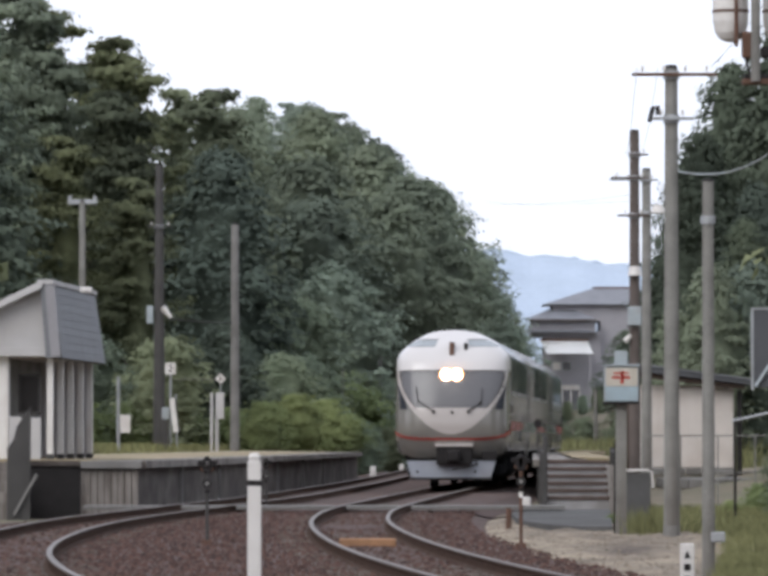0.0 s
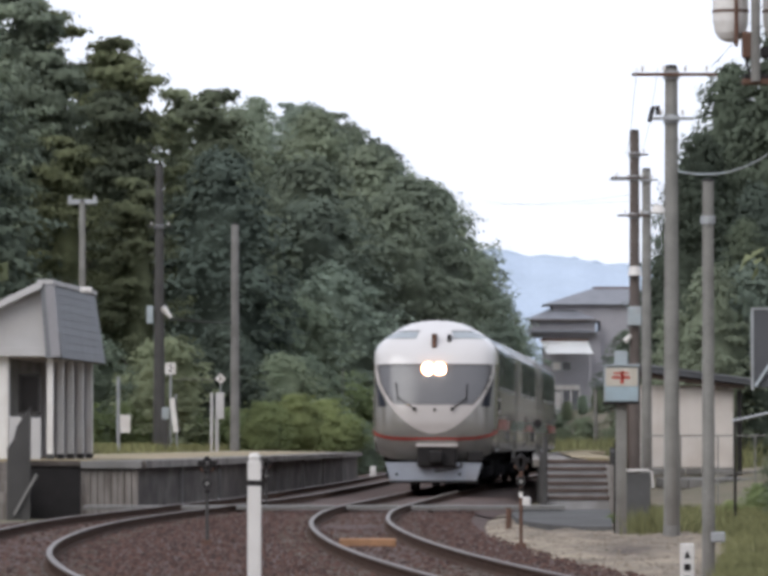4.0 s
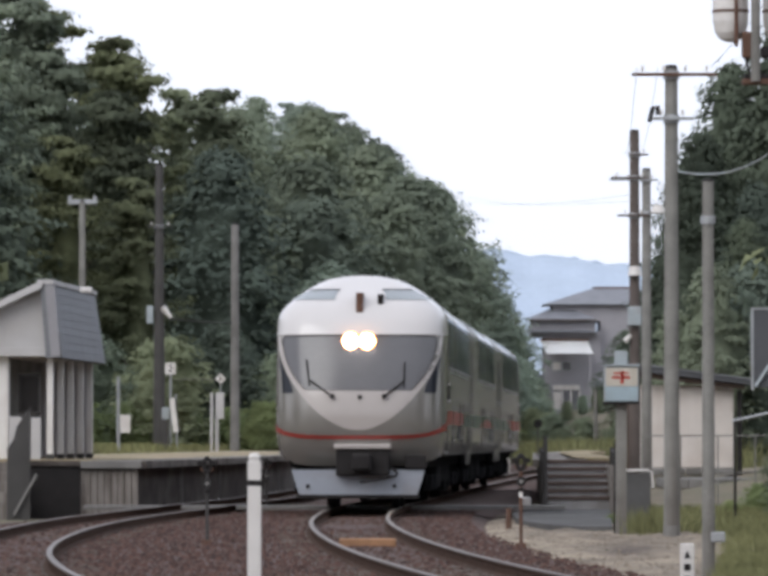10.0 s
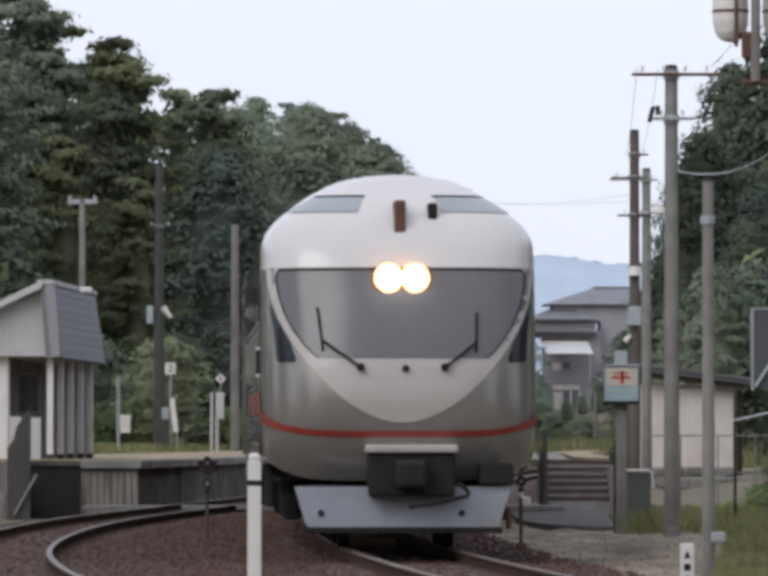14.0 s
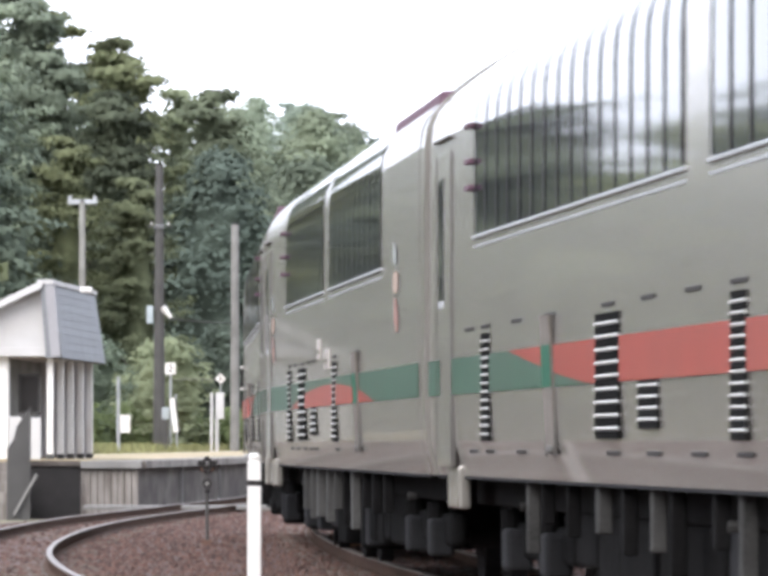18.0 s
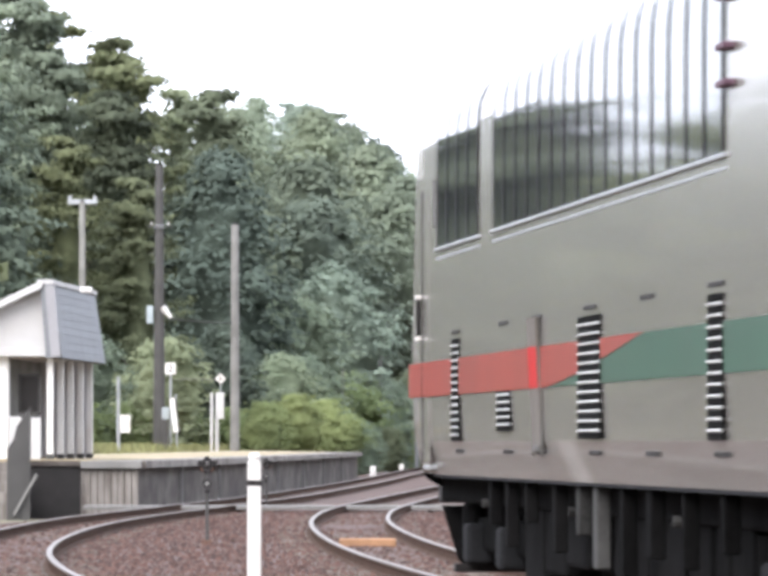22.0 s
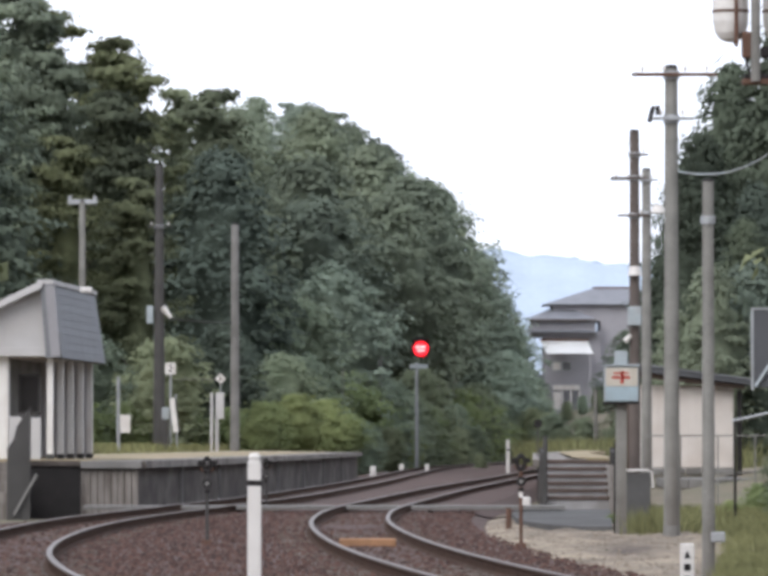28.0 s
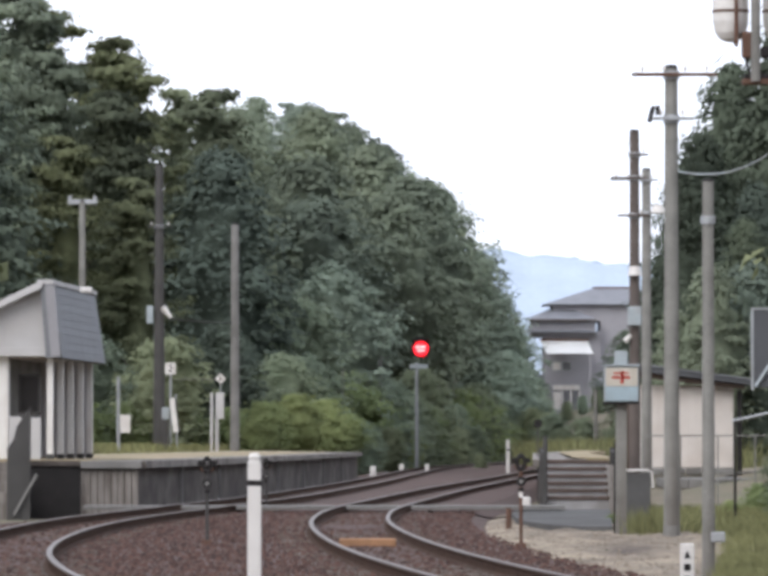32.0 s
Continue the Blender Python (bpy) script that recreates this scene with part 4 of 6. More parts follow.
# orange and red emblems near the ends of the middle car
EMBLEM = material("emblem_orange", (0.35, 0.252, 0.205), 0.4)
EMBLEM_RED = material("emblem_faded_red", (0.315, 0.165, 0.14), 0.4)
EMBLEM_TEAL = material("emblem_pale_teal", (0.29, 0.31, 0.302), 0.4)
for y in (2.05, 18.35):
    em = part("emblem", side_skin([(y - 0.24, 2.28, 2.36), (y - 0.12, 2.24, 2.40), (y + 0.14, 2.24, 2.40), (y + 0.26, 2.28, 2.36)], -1, 0.009), EMBLEM, middle_car, "orange and red abstract emblem")
    part("emblem_tail", side_skin([(y - 0.2, 1.95, 2.06), (y - 0.02, 1.95, 2.2), (y + 0.14, 2.04, 2.22)], -1, 0.009), EMBLEM_RED, em)
    part("emblem_crest", side_skin([(y - 0.05, 2.46, 2.54), (y + 0.1, 2.44, 2.62), (y + 0.26, 2.5, 2.6)], -1, 0.009), EMBLEM_TEAL, em)
for y, z0, z1, w in ((11.1, 1.88, 2.06, 0.2), (10.0, 1.78, 1.95, 0.3)):
    pl = part("side_plate", box(-1.482, -1.46, y - w, y + w, z0, z1, 0.004), CREAM, middle_car, "pale side plate with small writing")
    part("plate_bar", box(-1.487, -1.4825, y - w * 0.8, y + w * 0.8, z0 + 0.05, z0 + 0.09), TAUPE, pl, "line of writing that cannot be read")


# ---- waiting shelter on the left platform ----
sh = thing("waiting_shelter", -6.44, 113.0, 0.82, "white waiting shelter with grey shingled mansard fascia on the platform", "shelter", turn=-2.9)
part("end_wall", box(-3.2, -1.02, 0.15, 0.27, 0, 2.0), WALL_WHITE, sh, "white boarded end wall")
part("gable_board", prism([(-2.5, 2.0), (0.0, 2.0), (-0.1, 3.31), (-2.5, 2.16)], 0.0, 0.12), WALL_WHITE, sh, "white gable boarding")
part("rear_wall", box(-3.2, -3.1, 0.3, 8.2, 0, 1.9), WALL_WHITE, sh)
part("end_beam", box(-2.5, 0.02, -0.14, -0.005, 1.98, 2.15, 0.01), WALL_WHITE, sh, "white end beam")
part("fascia_board", prism([(-0.06, 3.34), (0.13, 3.34), (0.25, 1.97), (0.066, 1.97)], -0.275, -0.24), WALL_GREY, sh, "grey corner board of the fascia")
# darker grey than the other walls, holding the shade under the soffit
part("inner_wall", box(-1.15, -1.05, 0.3, 8.2, 0, 2.1), CONCRETE, sh, "recessed front wall, darker grey for the roof's shade")
part("soffit", box(-1.1, 0.1, 0.0, 8.3, 1.98, 2.06), WALL_BEIGE, sh)
part("roof", prism([(-0.14, 3.31), (-3.4, 1.75), (-3.4, 1.86), (-0.14, 3.42)], -0.25, 8.5), GALV, sh, "pale sheet-metal roof")
part("verge_trim", prism([(-0.10, 3.30), (-3.4, 1.72), (-3.4, 1.88), (-0.10, 3.44)], -0.30, -0.252), WALL_WHITE, sh, "white verge board")
fa = part("fascia", prism([(-0.16, 3.36), (0.06, 3.36), (0.27, 1.95), (0.0, 1.95)], -0.22, 8.2), SLATE, sh, "grey shingled mansard fascia")
part("fascia_cap", prism([(-0.2, 3.363), (0.1, 3.363), (0.1, 3.45), (-0.2, 3.45)], -0.28, 8.3), WALL_WHITE, fa, "white metal cap")
for i in range(9):
    t = i / 9
    x, z = 0.072 + 0.21 * t, 3.33 - 1.38 * t
    part("shingle_course", prism([(x - 0.03, z), (x, z + 0.0), (x + 0.028, z - 0.148), (x - 0.02, z - 0.148)], -0.225, 8.2), SLATE, fa)
    part("shingle_course", box(-0.14 + 0.012 * i, 0.06 + 0.0235 * i, -0.238, -0.222, z - 0.15, z - 0.008), SLATE, fa)
for i in range(5):
    part("column", box(-0.06, 0.06, 0.15 + i * 1.9, 0.27 + i * 1.9, 0.1, 1.98, 0.01), WHITE, sh, "white timber column")
    part("column_foot", box(-0.065, 0.065, 0.14 + i * 1.9, 0.28 + i * 1.9, 0, 0.1, 0.01), POLE_DARK, sh, "dark column foot")
part("column", box(-0.9, -0.78, 0.15, 0.27, 0, 1.98, 0.01), WALL_WHITE, sh)
part("low_panel", box(-0.36, -0.17, 0.1, 0.16, 0, 0.8, 0.01), WALL_WHITE, sh, "low white panel")
part("low_panel", box(-0.78, -0.55, 0.1, 0.16, 0, 0.82, 0.01), WALL_WHITE, sh, "low white panel")
# black panel and dark rim stand for the shelter's unlit interior
wi = part("window", box(-0.6, -0.28, 0.5, 0.54, 0.95, 1.6), BLACK, sh, "black panel for the shade inside the opening")
part("window_frame", box(-0.66, -0.22, 0.54, 0.6, 0.9, 1.66, 0.005), POLE_DARK, wi)
part("door_frame", box(-1.02, -0.8, 0.12, 0.2, 0, 2.0, 0.01), WHITE, sh, "bright white door frame")
part("door_pane", box(-1.9, -1.1, 0.10, 0.14, 0.2, 1.75), GREYBLUE, sh, "pale bluish door panel")
part("floodlight", box(0.36, 0.6, 2.2, 2.4, 3.26, 3.37, 0.03), WHITE, sh, "white floodlight")
part("rear_return", box(-3.1, 0.0, 8.1, 8.2, 0, 2.0), WALL_WHITE, sh)


# ---- poles ----
def pole(x, y, z, top, r0, r1, mat, label, group="utility poles", arms=(), name="utility_pole"):
    p = thing(name, x, y, z, label, "pole", group)
    part("shaft", rod((0, 0, 0), (0, 0, top - z), r0, r1, 14), mat, p, smooth=False)
    part("cap", rod((0, 0, top - z), (0, 0, top - z + r1 * 0.5), r1 * 1.06, r1 * 0.75, 14), BLACK, p, "dark cap")
    for az, a, b, am in arms:
        h = az - z
        arm = part("crossarm", box(a - x, b - x, -r1 - 0.08, -r1 - 0.01, h - 0.024, h + 0.024, 0.006), am, p, "steel crossarm")
        part("clamp", rod((0, 0, h - 0.06), (0, 0, h + 0.06), r1 * 1.25, r1 * 1.25, 12), GALV, arm)
        n = max(2, round((b - a) / 0.3))
        for i in range(n):
            xx = a - x + (b - a) * (i + 0.5) / n
            if abs(xx) > r1 * 1.2:
                ins = rod((xx, -r1 - 0.05, h + 0.035), (xx, -r1 - 0.05, h + 0.09), 0.012, 0.012, 6)
                rod((xx, -r1 - 0.05, h + 0.07), (xx, -r1 - 0.05, h + 0.13), 0.03, 0.02, 8, ins)
                part("insulator", ins, WHITE, arm, "white insulator")
    return p


big = pole(4.11, 84, -0.28, 6.5, 0.118, 0.092, POLE_GREY, "tall weathered concrete pole with two crossarms", arms=[(6.40, 3.54, 4.76, RUST), (5.77, 3.80, 4.42, GALV)])
part("arrester", sweep([(-0.32, -0.15, 6.0), (-0.27, -0.15, 6.2), (-0.2, -0.15, 6.22), (-0.2, -0.15, 6.1)], 0.035), BLACK, big, "dark arrester on the arm")
part("strap", rod((0, 0, 0.02), (0, 0, 0.24), 0.124, 0.122, 14), CONCRETE, big, "concrete collar")
pipe = pole(3.20, 58, -0.3, 3.72, 0.066, 0.055, POLE_GREY, "slim grey steel pole with a small bracket", name="steel_pole")
part("bracket", box(0.02, 0.16, -0.07, 0.03, 0.46, 0.56, 0.01), GALV, pipe, "small galvanised bracket")
part("band", rod((0, 0, 3.6), (0, 0, 3.68), 0.075, 0.075, 12), GALV, pipe)
grey_pole = pole(6.70, 150, 0.0, 8.10, 0.14, 0.11, POLE_GREY, "grey concrete pole beyond the steps", arms=[(7.85, 5.75, 7.0, GALV), (7.0, 6.3, 7.2, GALV)])
lamp = part("street_lamp", rod((0.30, -0.15, 7.0), (0.30, -0.15, 7.2), 0.20, 0.12, 16), WHITE, grey_pole, "white dome lamp head")
part("lamp_arm", rod((0.05, -0.05, 7.18), (0.30, -0.15, 7.24), 0.03, 0.03, 8), GALV, lamp)
brown = pole(5.97, 140, 0.0, 8.55, 0.135, 0.115, POLE_BROWN, "brown timber pole with meter boxes", arms=[(7.45, 5.4, 6.3, BROWN), (6.55, 5.55, 6.3, BROWN), (8.0, 5.85, 6.3, BROWN)])
part("meter_box", box(-0.17, 0.15, -0.3, -0.12, 3.92, 4.38, 0.03), GREYBLUE, brown, "pale grey box")
part("lamp_head", rod((0, -0.16, 5.12), (0, -0.16, 5.34), 0.17, 0.12, 12), WHITE, brown, "white lamp head")
part("lamp_head", rod((-0.24, -0.16, 3.55), (-0.1, -0.16, 3.7), 0.07, 0.05, 10), WHITE, brown, "small white lamp")
dark = pole(-7.65, 200, 0.8, 10.6, 0.215, 0.13, POLE_DARK, "dark slim pole standing on the platform", arms=[(8.5, -8.05, -7.2, POLE_DARK)])
part("box", box(-0.42, -0.2, -0.2, 0.0, 4.4, 5.0, 0.02), GREYBLUE, dark, "pale meter box")
part("lamp", rod((0.12, -0.1, 4.95), (0.4, -0.1, 4.6), 0.12, 0.06, 10), WHITE, dark, "white lamp")
pole(-5.2, 205, 0.8, 8.75, 0.165, 0.13, CONCRETE, "pale concrete pole at the back of the platform")
tee = pole(-10.27, 200, 0.0, 9.35, 0.125, 0.105, POLE_GREY, "grey pole with a T-shaped head behind the shelter")
part("head", box(-0.5, 0.5, -0.06, 0.06, 9.25, 9.42, 0.02), GALV, tee, "pale floodlight bar")
for x in (-0.42, 0.42):
    part("stub", box(x - 0.06, x + 0.06, -0.07, 0.07, 9.42, 9.55, 0.01), GALV, tee)
pole(-3.9, 262, 0.0, 4.75, 0.1, 0.09, POLE_GREY, "short grey pole among the shrubs", name="steel_pole")
pole(-1.89, 270, 0.0, 4.5, 0.06, 0.05, POLE_GREY, "thin grey pole among the shrubs", name="steel_pole")
pole(-0.19, 285, -0.3, 5.3, 0.11, 0.09, POLE_GREY, "short grey pole beyond the platform", name="steel_pole")
pole(9.9, 275, 0.0, 3.6, 0.1, 0.09, POLE_GREY, "short weathered pole among the weeds", name="steel_pole")


# ---- wires ----
def wire(label, a, b, sag, r=0.012, n=14):
    pts = []
    for i in range(n + 1):
        t = i / n
        p = Vector(a).lerp(Vector(b), t)
        pts.append((p.x, p.y, p.z - sag * 4 * t * (1 - t)))
    w = new("overhead_wire")
    tagged(w, label, "wire", "overhead wires")
    part("cable", sweep(pts, r, 5), POLE_DARK, w)


cable = new("sagging_cable")
tagged(cable, "thick pale cable sagging from the pole", "cable")
pts = [(4.2 + (6.6 - 4.2) * i / 16, 84 - 10 * i / 16, 5.02 - 0.18 * math.sin(min(1, i / 9) * math.pi) + 0.9 * (i / 16) ** 2) for i in range(17)]
part("cable", sweep(pts, 0.013, 6), GREYBLUE, cable)
for dx, z in ((-0.5, 6.5), (-0.2, 6.5)):
    wire("thin dark overhead wire", (4.11 + dx, 83.85, z), (6.2 + dx, 140, 8.1), 0.5, 0.004)
wire("thin dark overhead wire", (4.66, 83.85, 6.5), (4.1, 62, 5.9), 0.05, 0.004)
for z, k in ((7.05, 0.0), (6.9, 0.3)):
    wire("faint wire crossing to the wood", (5.9, 140, z), (3.6, 318, 14.4 + k), 0.3, 0.004)
wire("thin wire along the platform", (-7.6, 200, 5.4), (-5.3, 204.8, 5.3), 0.02, 0.02)


# ---- signs and small posts on the left platform ----
def text(body, size, mat, m, parent, name="writing"):
    cu = bpy.data.curves.new(name, "FONT")
    cu.body, cu.size, cu.align_x, cu.align_y, cu.extrude = body, size, "CENTER", "CENTER", 0.002
    tmp = new(name, cu)
    me = bpy.data.meshes.new_from_object(tmp.evaluated_get(bpy.context.evaluated_depsgraph_get()))
    bpy.data.objects.remove(tmp)
    me.materials.append(mat)
    ob = new(name, me)
    ob.parent, ob.matrix_basis = parent, m
    return ob


car_sign = thing("car_stop_sign", -6.90, 190, 0.8, "small white number sign on a thin post", "sign")
part("post", rod((0, 0, 0), (0, 0, 2.9), 0.035, 0.035, 8), GALV, car_sign)
bd = part("board", box(-0.17, 0.17, -0.05, -0.035, 2.55, 2.92, 0.004), WHITE, car_sign)
text("2", 0.30, BLACK, pose(0, -0.056, 2.73, 90), bd)
part("box", box(-0.28, -0.05, -0.12, 0.02, 1.1, 1.48, 0.02), GREYBLUE, car_sign, "pale switch box")
part("lower_box", box(-0.27, -0.06, -0.11, 0.01, 0.05, 1.08, 0.02), POLE_DARK, car_sign, "dark lower box")
slant = thing("notice_board", -6.75, 189, 0.8, "narrow white notice board leaning on its post", "sign")
part("post", rod((0.1, 0.05, 0), (0.05, 0.05, 1.9), 0.03, 0.03, 8), GALV, slant)
part("board", box(-0.085, 0.085, -0.02, 0.02, -0.55, 0.55, 0.01, m=pose(0.0, -0.03, 1.22, 0, -7, 0)), WHITE, slant, "white board")
part("edge", box(-0.02, 0.02, -0.015, 0.015, -0.55, 0.55, m=pose(0.11, -0.02, 1.2, 0, -7, 0)), BLACK, slant)
n_sign = thing("station_notice", -7.46, 165, 0.8, "thin grey post with a small white notice", "sign")
part("post", rod((0, 0, 0), (0, 0, 2.2), 0.05, 0.045, 8), GALV, n_sign)
part("notice", box(0.06, 0.34, -0.06, -0.03, 0.62, 1.12, 0.01), WHITE, n_sign, "white notice plate")
mir = thing("marker_post", -5.72, 200, 0.8, "pale double post with a board and a white diamond plate", "sign")
for x in (-0.14, 0.04):
    part("post", rod((x, 0, 0), (x, 0, 2.05), 0.055, 0.05, 8), WALL_WHITE, mir)
part("board", box(0.0, 0.28, -0.1, -0.06, 1.15, 2.05, 0.01), WALL_WHITE, mir, "pale board")
part("stem", rod((0.16, 0, 2.0), (0.16, 0, 2.5), 0.02, 0.02, 6), GALV, mir)
part("marker_plate", box(-0.13, 0.13, -0.02, 0.02, -0.13, 0.13, 0.006, m=pose(0.16, -0.04, 2.52, 0, 45, 0)), WHITE, mir, "small white diamond plate")
part("plate_mark", box(-0.04, 0.04, -0.005, 0.005, -0.07, 0.07, m=pose(0.16, -0.066, 2.52)), POLE_GREY, mir, "grey mark that cannot be read")
part("tie_bar", rod((-1.6, 0, 2.5), (0.1, 0, 2.5), 0.012, 0.012, 6), POLE_GREY, mir)
bin_ = thing("platform_bollard", -8.3, 165, 0.8, "small pale post beside the shelter", "bollard")
part("post", rod((0, 0, 0), (0, 0, 0.24), 0.07, 0.06, 10), WHITE, bin_)

leaning = thing("leaning_pole", -4.25, 262, -0.3, "thin pale bare stick leaning among the shrubs", "stick")
part("stick", rod((0, 0, 0), (0.5, 0, 4.4), 0.05, 0.035, 6), PALE_CONCRETE, leaning)
part("twig", rod((0.38, 0, 3.6), (1.15, 0, 4.25), 0.04, 0.02, 6), PALE_CONCRETE, leaning)
disc = thing("round_marker", 3.40, 130, -0.2, "small dark round marker on a thin post beyond the steps", "sign")
part("post", rod((0, 0, 0), (0, 0, 1.7), 0.018, 0.016, 8), POLE_DARK, disc)
part("disc", rod((0, -0.03, 1.76), (0, -0.01, 1.76), 0.095, 0.095, 18), BLACK, disc, "dark round plate")

# ---- trackside markers ----
mk = thing("clearance_marker", -0.947, 43, -0.2, "white square post with a black band between the tracks", "marker post")
bm = box(-0.05, 0.05, -0.05, 0.05, 0, 1.21, 0.008)
part("post", bm, WHITE, mk)
part("cap", box(-0.043, 0.043, -0.043, 0.043, 1.205, 1.265, 0.028), WHITE, mk)
part("band", box(-0.0525, 0.0525, -0.0525, 0.0525, 1.025, 1.067, 0.004), BLACK, mk, "black painted band")


def point_lever(x, y, top, label, banded=False):
    """A slim rod with an open ring, two small ears and a lower disc."""
    p = thing("point_indicator", x, y, -0.2, label, "point indicator", "point indicators")
    h = top + 0.2
    part("rod", rod((0, 0, 0), (0, 0, h - 0.2), 0.022, 0.02, 8), RUST if banded else POLE_DARK, p)
    part("base", box(-0.07, 0.07, -0.06, 0.06, 0, 0.1, 0.01), RUST, p)
    ring = [(0.05 * math.cos(i * 0.5236), 0, h - 0.1 + 0.085 * math.sin(i * 0.5236)) for i in range(13)]
    r = part("ring", sweep(ring, 0.028, 6), BLACK, p, "black iron ring head")
    part("knob", rod((0, 0, h - 0.03), (0, 0, h + 0.02), 0.035, 0.02, 8), BLACK, r)
    for s in (-1, 1):
        part("ear", box(*sorted((s * 0.05, s * 0.12)), -0.02, 0.02, h - 0.1, h - 0.035, 0.01), BLACK, r)
        part("claw", rod((s * 0.05, 0, h - 0.17), (s * 0.08, 0, h - 0.13), 0.02, 0.014, 6), RUST, r)
    d = part("lower_disc", rod((0, -0.03, h - 0.33), (0, 0.02, h - 0.33), 0.062, 0.062, 14), BLACK, p, "lower black disc")
    part("disc_face", rod((0, -0.034, h - 0.33), (0, -0.031, h - 0.33), 0.028, 0.028, 12), CONCRETE, d, "worn grey disc face")
    part("collar", rod((0, 0, h - 0.45), (0, 0, h - 0.41), 0.034, 0.034, 8), BLACK, p)
    if banded:
        for z, mat in ((h - 0.47, WHITE), (h - 0.62, RUST)):
            part("rod_band", rod((0, 0, z - 0.06), (0, 0, z + 0.01), 0.026, 0.026, 8), mat, p, "painted band on the rod")
    return p


point_lever(-2.256, 75, 0.95, "dark iron point indicator with a ring head on a rod")
point_lever(-2.30, 115, 0.82, "dark iron point indicator near the platform")
point_lever(1.70, 73, 0.99, "dark iron point indicator with a red and white banded rod", True)
st = thing("kilometre_stump", 2.69, 111.0, -0.3, "short white rounded stump by the track", "marker post")
part("stump", box(-0.075, 0.075, -0.075, 0.075, 0, 0.42, 0.03), WHITE, st)
bs = thing("boundary_stake", 1.95, 92.0, -0.3, "small rusty stake beside the track", "stake")
part("stake", rod((0, 0, 0), (0, 0, 0.42), 0.05, 0.04, 8), RUST, bs)
for x, y, h, r in ((-0.42, 225, 0.42, 0.12), (0.75, 250, 0.42, 0.1), (1.85, 252, 0.42, 0.09)):
    m = thing("white_marker", x, y, -0.3, "small white marker stone beyond the platform", "marker post", "white markers")
    part("stone", box(-r, r, -r, r, 0, h + 0.12, 0.05), WHITE, m)
wp = thing("clearance_marker", 5.27, 250, -0.3, "far white post with a dark band beside the main track", "marker post")
part("post", box(-0.07, 0.07, -0.07, 0.07, 0, 1.55, 0.02), WHITE, wp)
part("band", box(-0.075, 0.075, -0.075, 0.075, 1.1, 1.17, 0.004), BLACK, wp)
gs = thing("gradient_sign", 2.68, 52, -0.3, "white trackside sign with black marks", "sign")
part("board", box(-0.062, 0.062, -0.02, 0.02, 0.0, 0.55, 0.012), WHITE, gs)
part("mark", prism([(-0.03, 0.42), (0.03, 0.42), (0.0, 0.49)], -0.026, -0.0205), BLACK, gs, "black triangle")
for z in (0.31, 0.20, 0.10):
    part("mark", box(-0.03, 0.03, -0.026, -0.0205, z, z + 0.06), BLACK, gs, "black mark that cannot be read")

# ---- signal ----
sg = thing("railway_signal", 1.62, 290, -0.3, "red colour-light signal on a slim post beyond the platform", "signal")
part("post", rod((0, 0, 0), (0, 0, 5.4), 0.10, 0.09, 10), GALV, sg)
part("platform_bracket", box(-0.35, 0.55, -0.1, 0.3, 5.1, 5.3, 0.02), GREYBLUE, sg)
hd = part("target_plate", rod((0.2, 0.0, 6.1), (0.2, 0.05, 6.1), 0.5, 0.5, 24), BLACK, sg, "black round target plate")
part("red_lens", rod((0.2, -0.06, 6.08), (0.2, -0.02, 6.08), 0.37, 0.37, 24), SIGNAL_RED, hd, "glowing red lens")
for x0, x1, z0, z1 in ((-0.05, 0.12, 6.10, 6.22), (0.16, 0.42, 6.12, 6.23), (0.02, 0.38, 5.94, 6.02)):
    part("lens_core", box(x0, x1, -0.09, -0.062, z0, z1, 0.01), SIGNAL_CORE, hd, "brighter lamp core")
part("hood", prism([(-0.22, 6.47), (0.62, 6.47), (0.5, 6.60), (0.2, 6.66), (-0.1, 6.60)], -0.3, 0.0), BLACK, hd, "black hood")

# ---- equipment beside the main track ----
cb = thing("signal_cabinet", 3.49, 86.5, -0.28, "grey-blue equipment cabinet with red marks on a concrete post", "cabinet")
part("post", box(-0.08, 0.08, -0.08, 0.08, 0, 2.05, 0.012), POLE_GREY, cb, "concrete post")
body = part("body", box(-0.25, 0.25, -0.2, 0.15, 2.02, 2.54, 0.015), GREYBLUE, cb, "grey-blue steel body")
part("door", box(-0.235, 0.235, -0.215, -0.201, 2.25, 2.52, 0.006), CREAM_PANEL, body, "faded cream upper door")
part("lower_panel", box(-0.242, 0.242, -0.215, -0.201, 2.03, 2.245, 0.006), PALE_BLUE, body, "pale blue lower panel")
part("roof", box(-0.27, 0.27, -0.23, 0.17, 2.54, 2.57, 0.01), GREYBLUE, body)
part("plinth", box(-0.26, 0.26, -0.21, 0.16, 1.985, 2.02, 0.006), BLACK, body)
part("conduit", rod((-0.1, -0.05, 0), (-0.1, -0.05, 1.45), 0.014, 0.014, 6), BLACK, cb, "dark cable conduit")
part("top_box", box(-0.1, 0.09, -0.12, 0.08, 2.57, 2.77, 0.012), GREYBLUE, cb, "small grey box on top")
for x0, x1, z0, z1 in ((-0.14, -0.03, 2.36, 2.40), (0.0, 0.12, 2.36, 2.40), (-0.02, 0.03, 2.29, 2.47), (-0.12, 0.1, 2.43, 2.455)):
    part("red_mark", box(x0, x1, -0.221, -0.2155, z0, z1), RED, body, "red painted mark")
pn = thing("mesh_panel", 3.95, 92, -0.28, "grey sheet panel in a bent pipe frame", "panel")
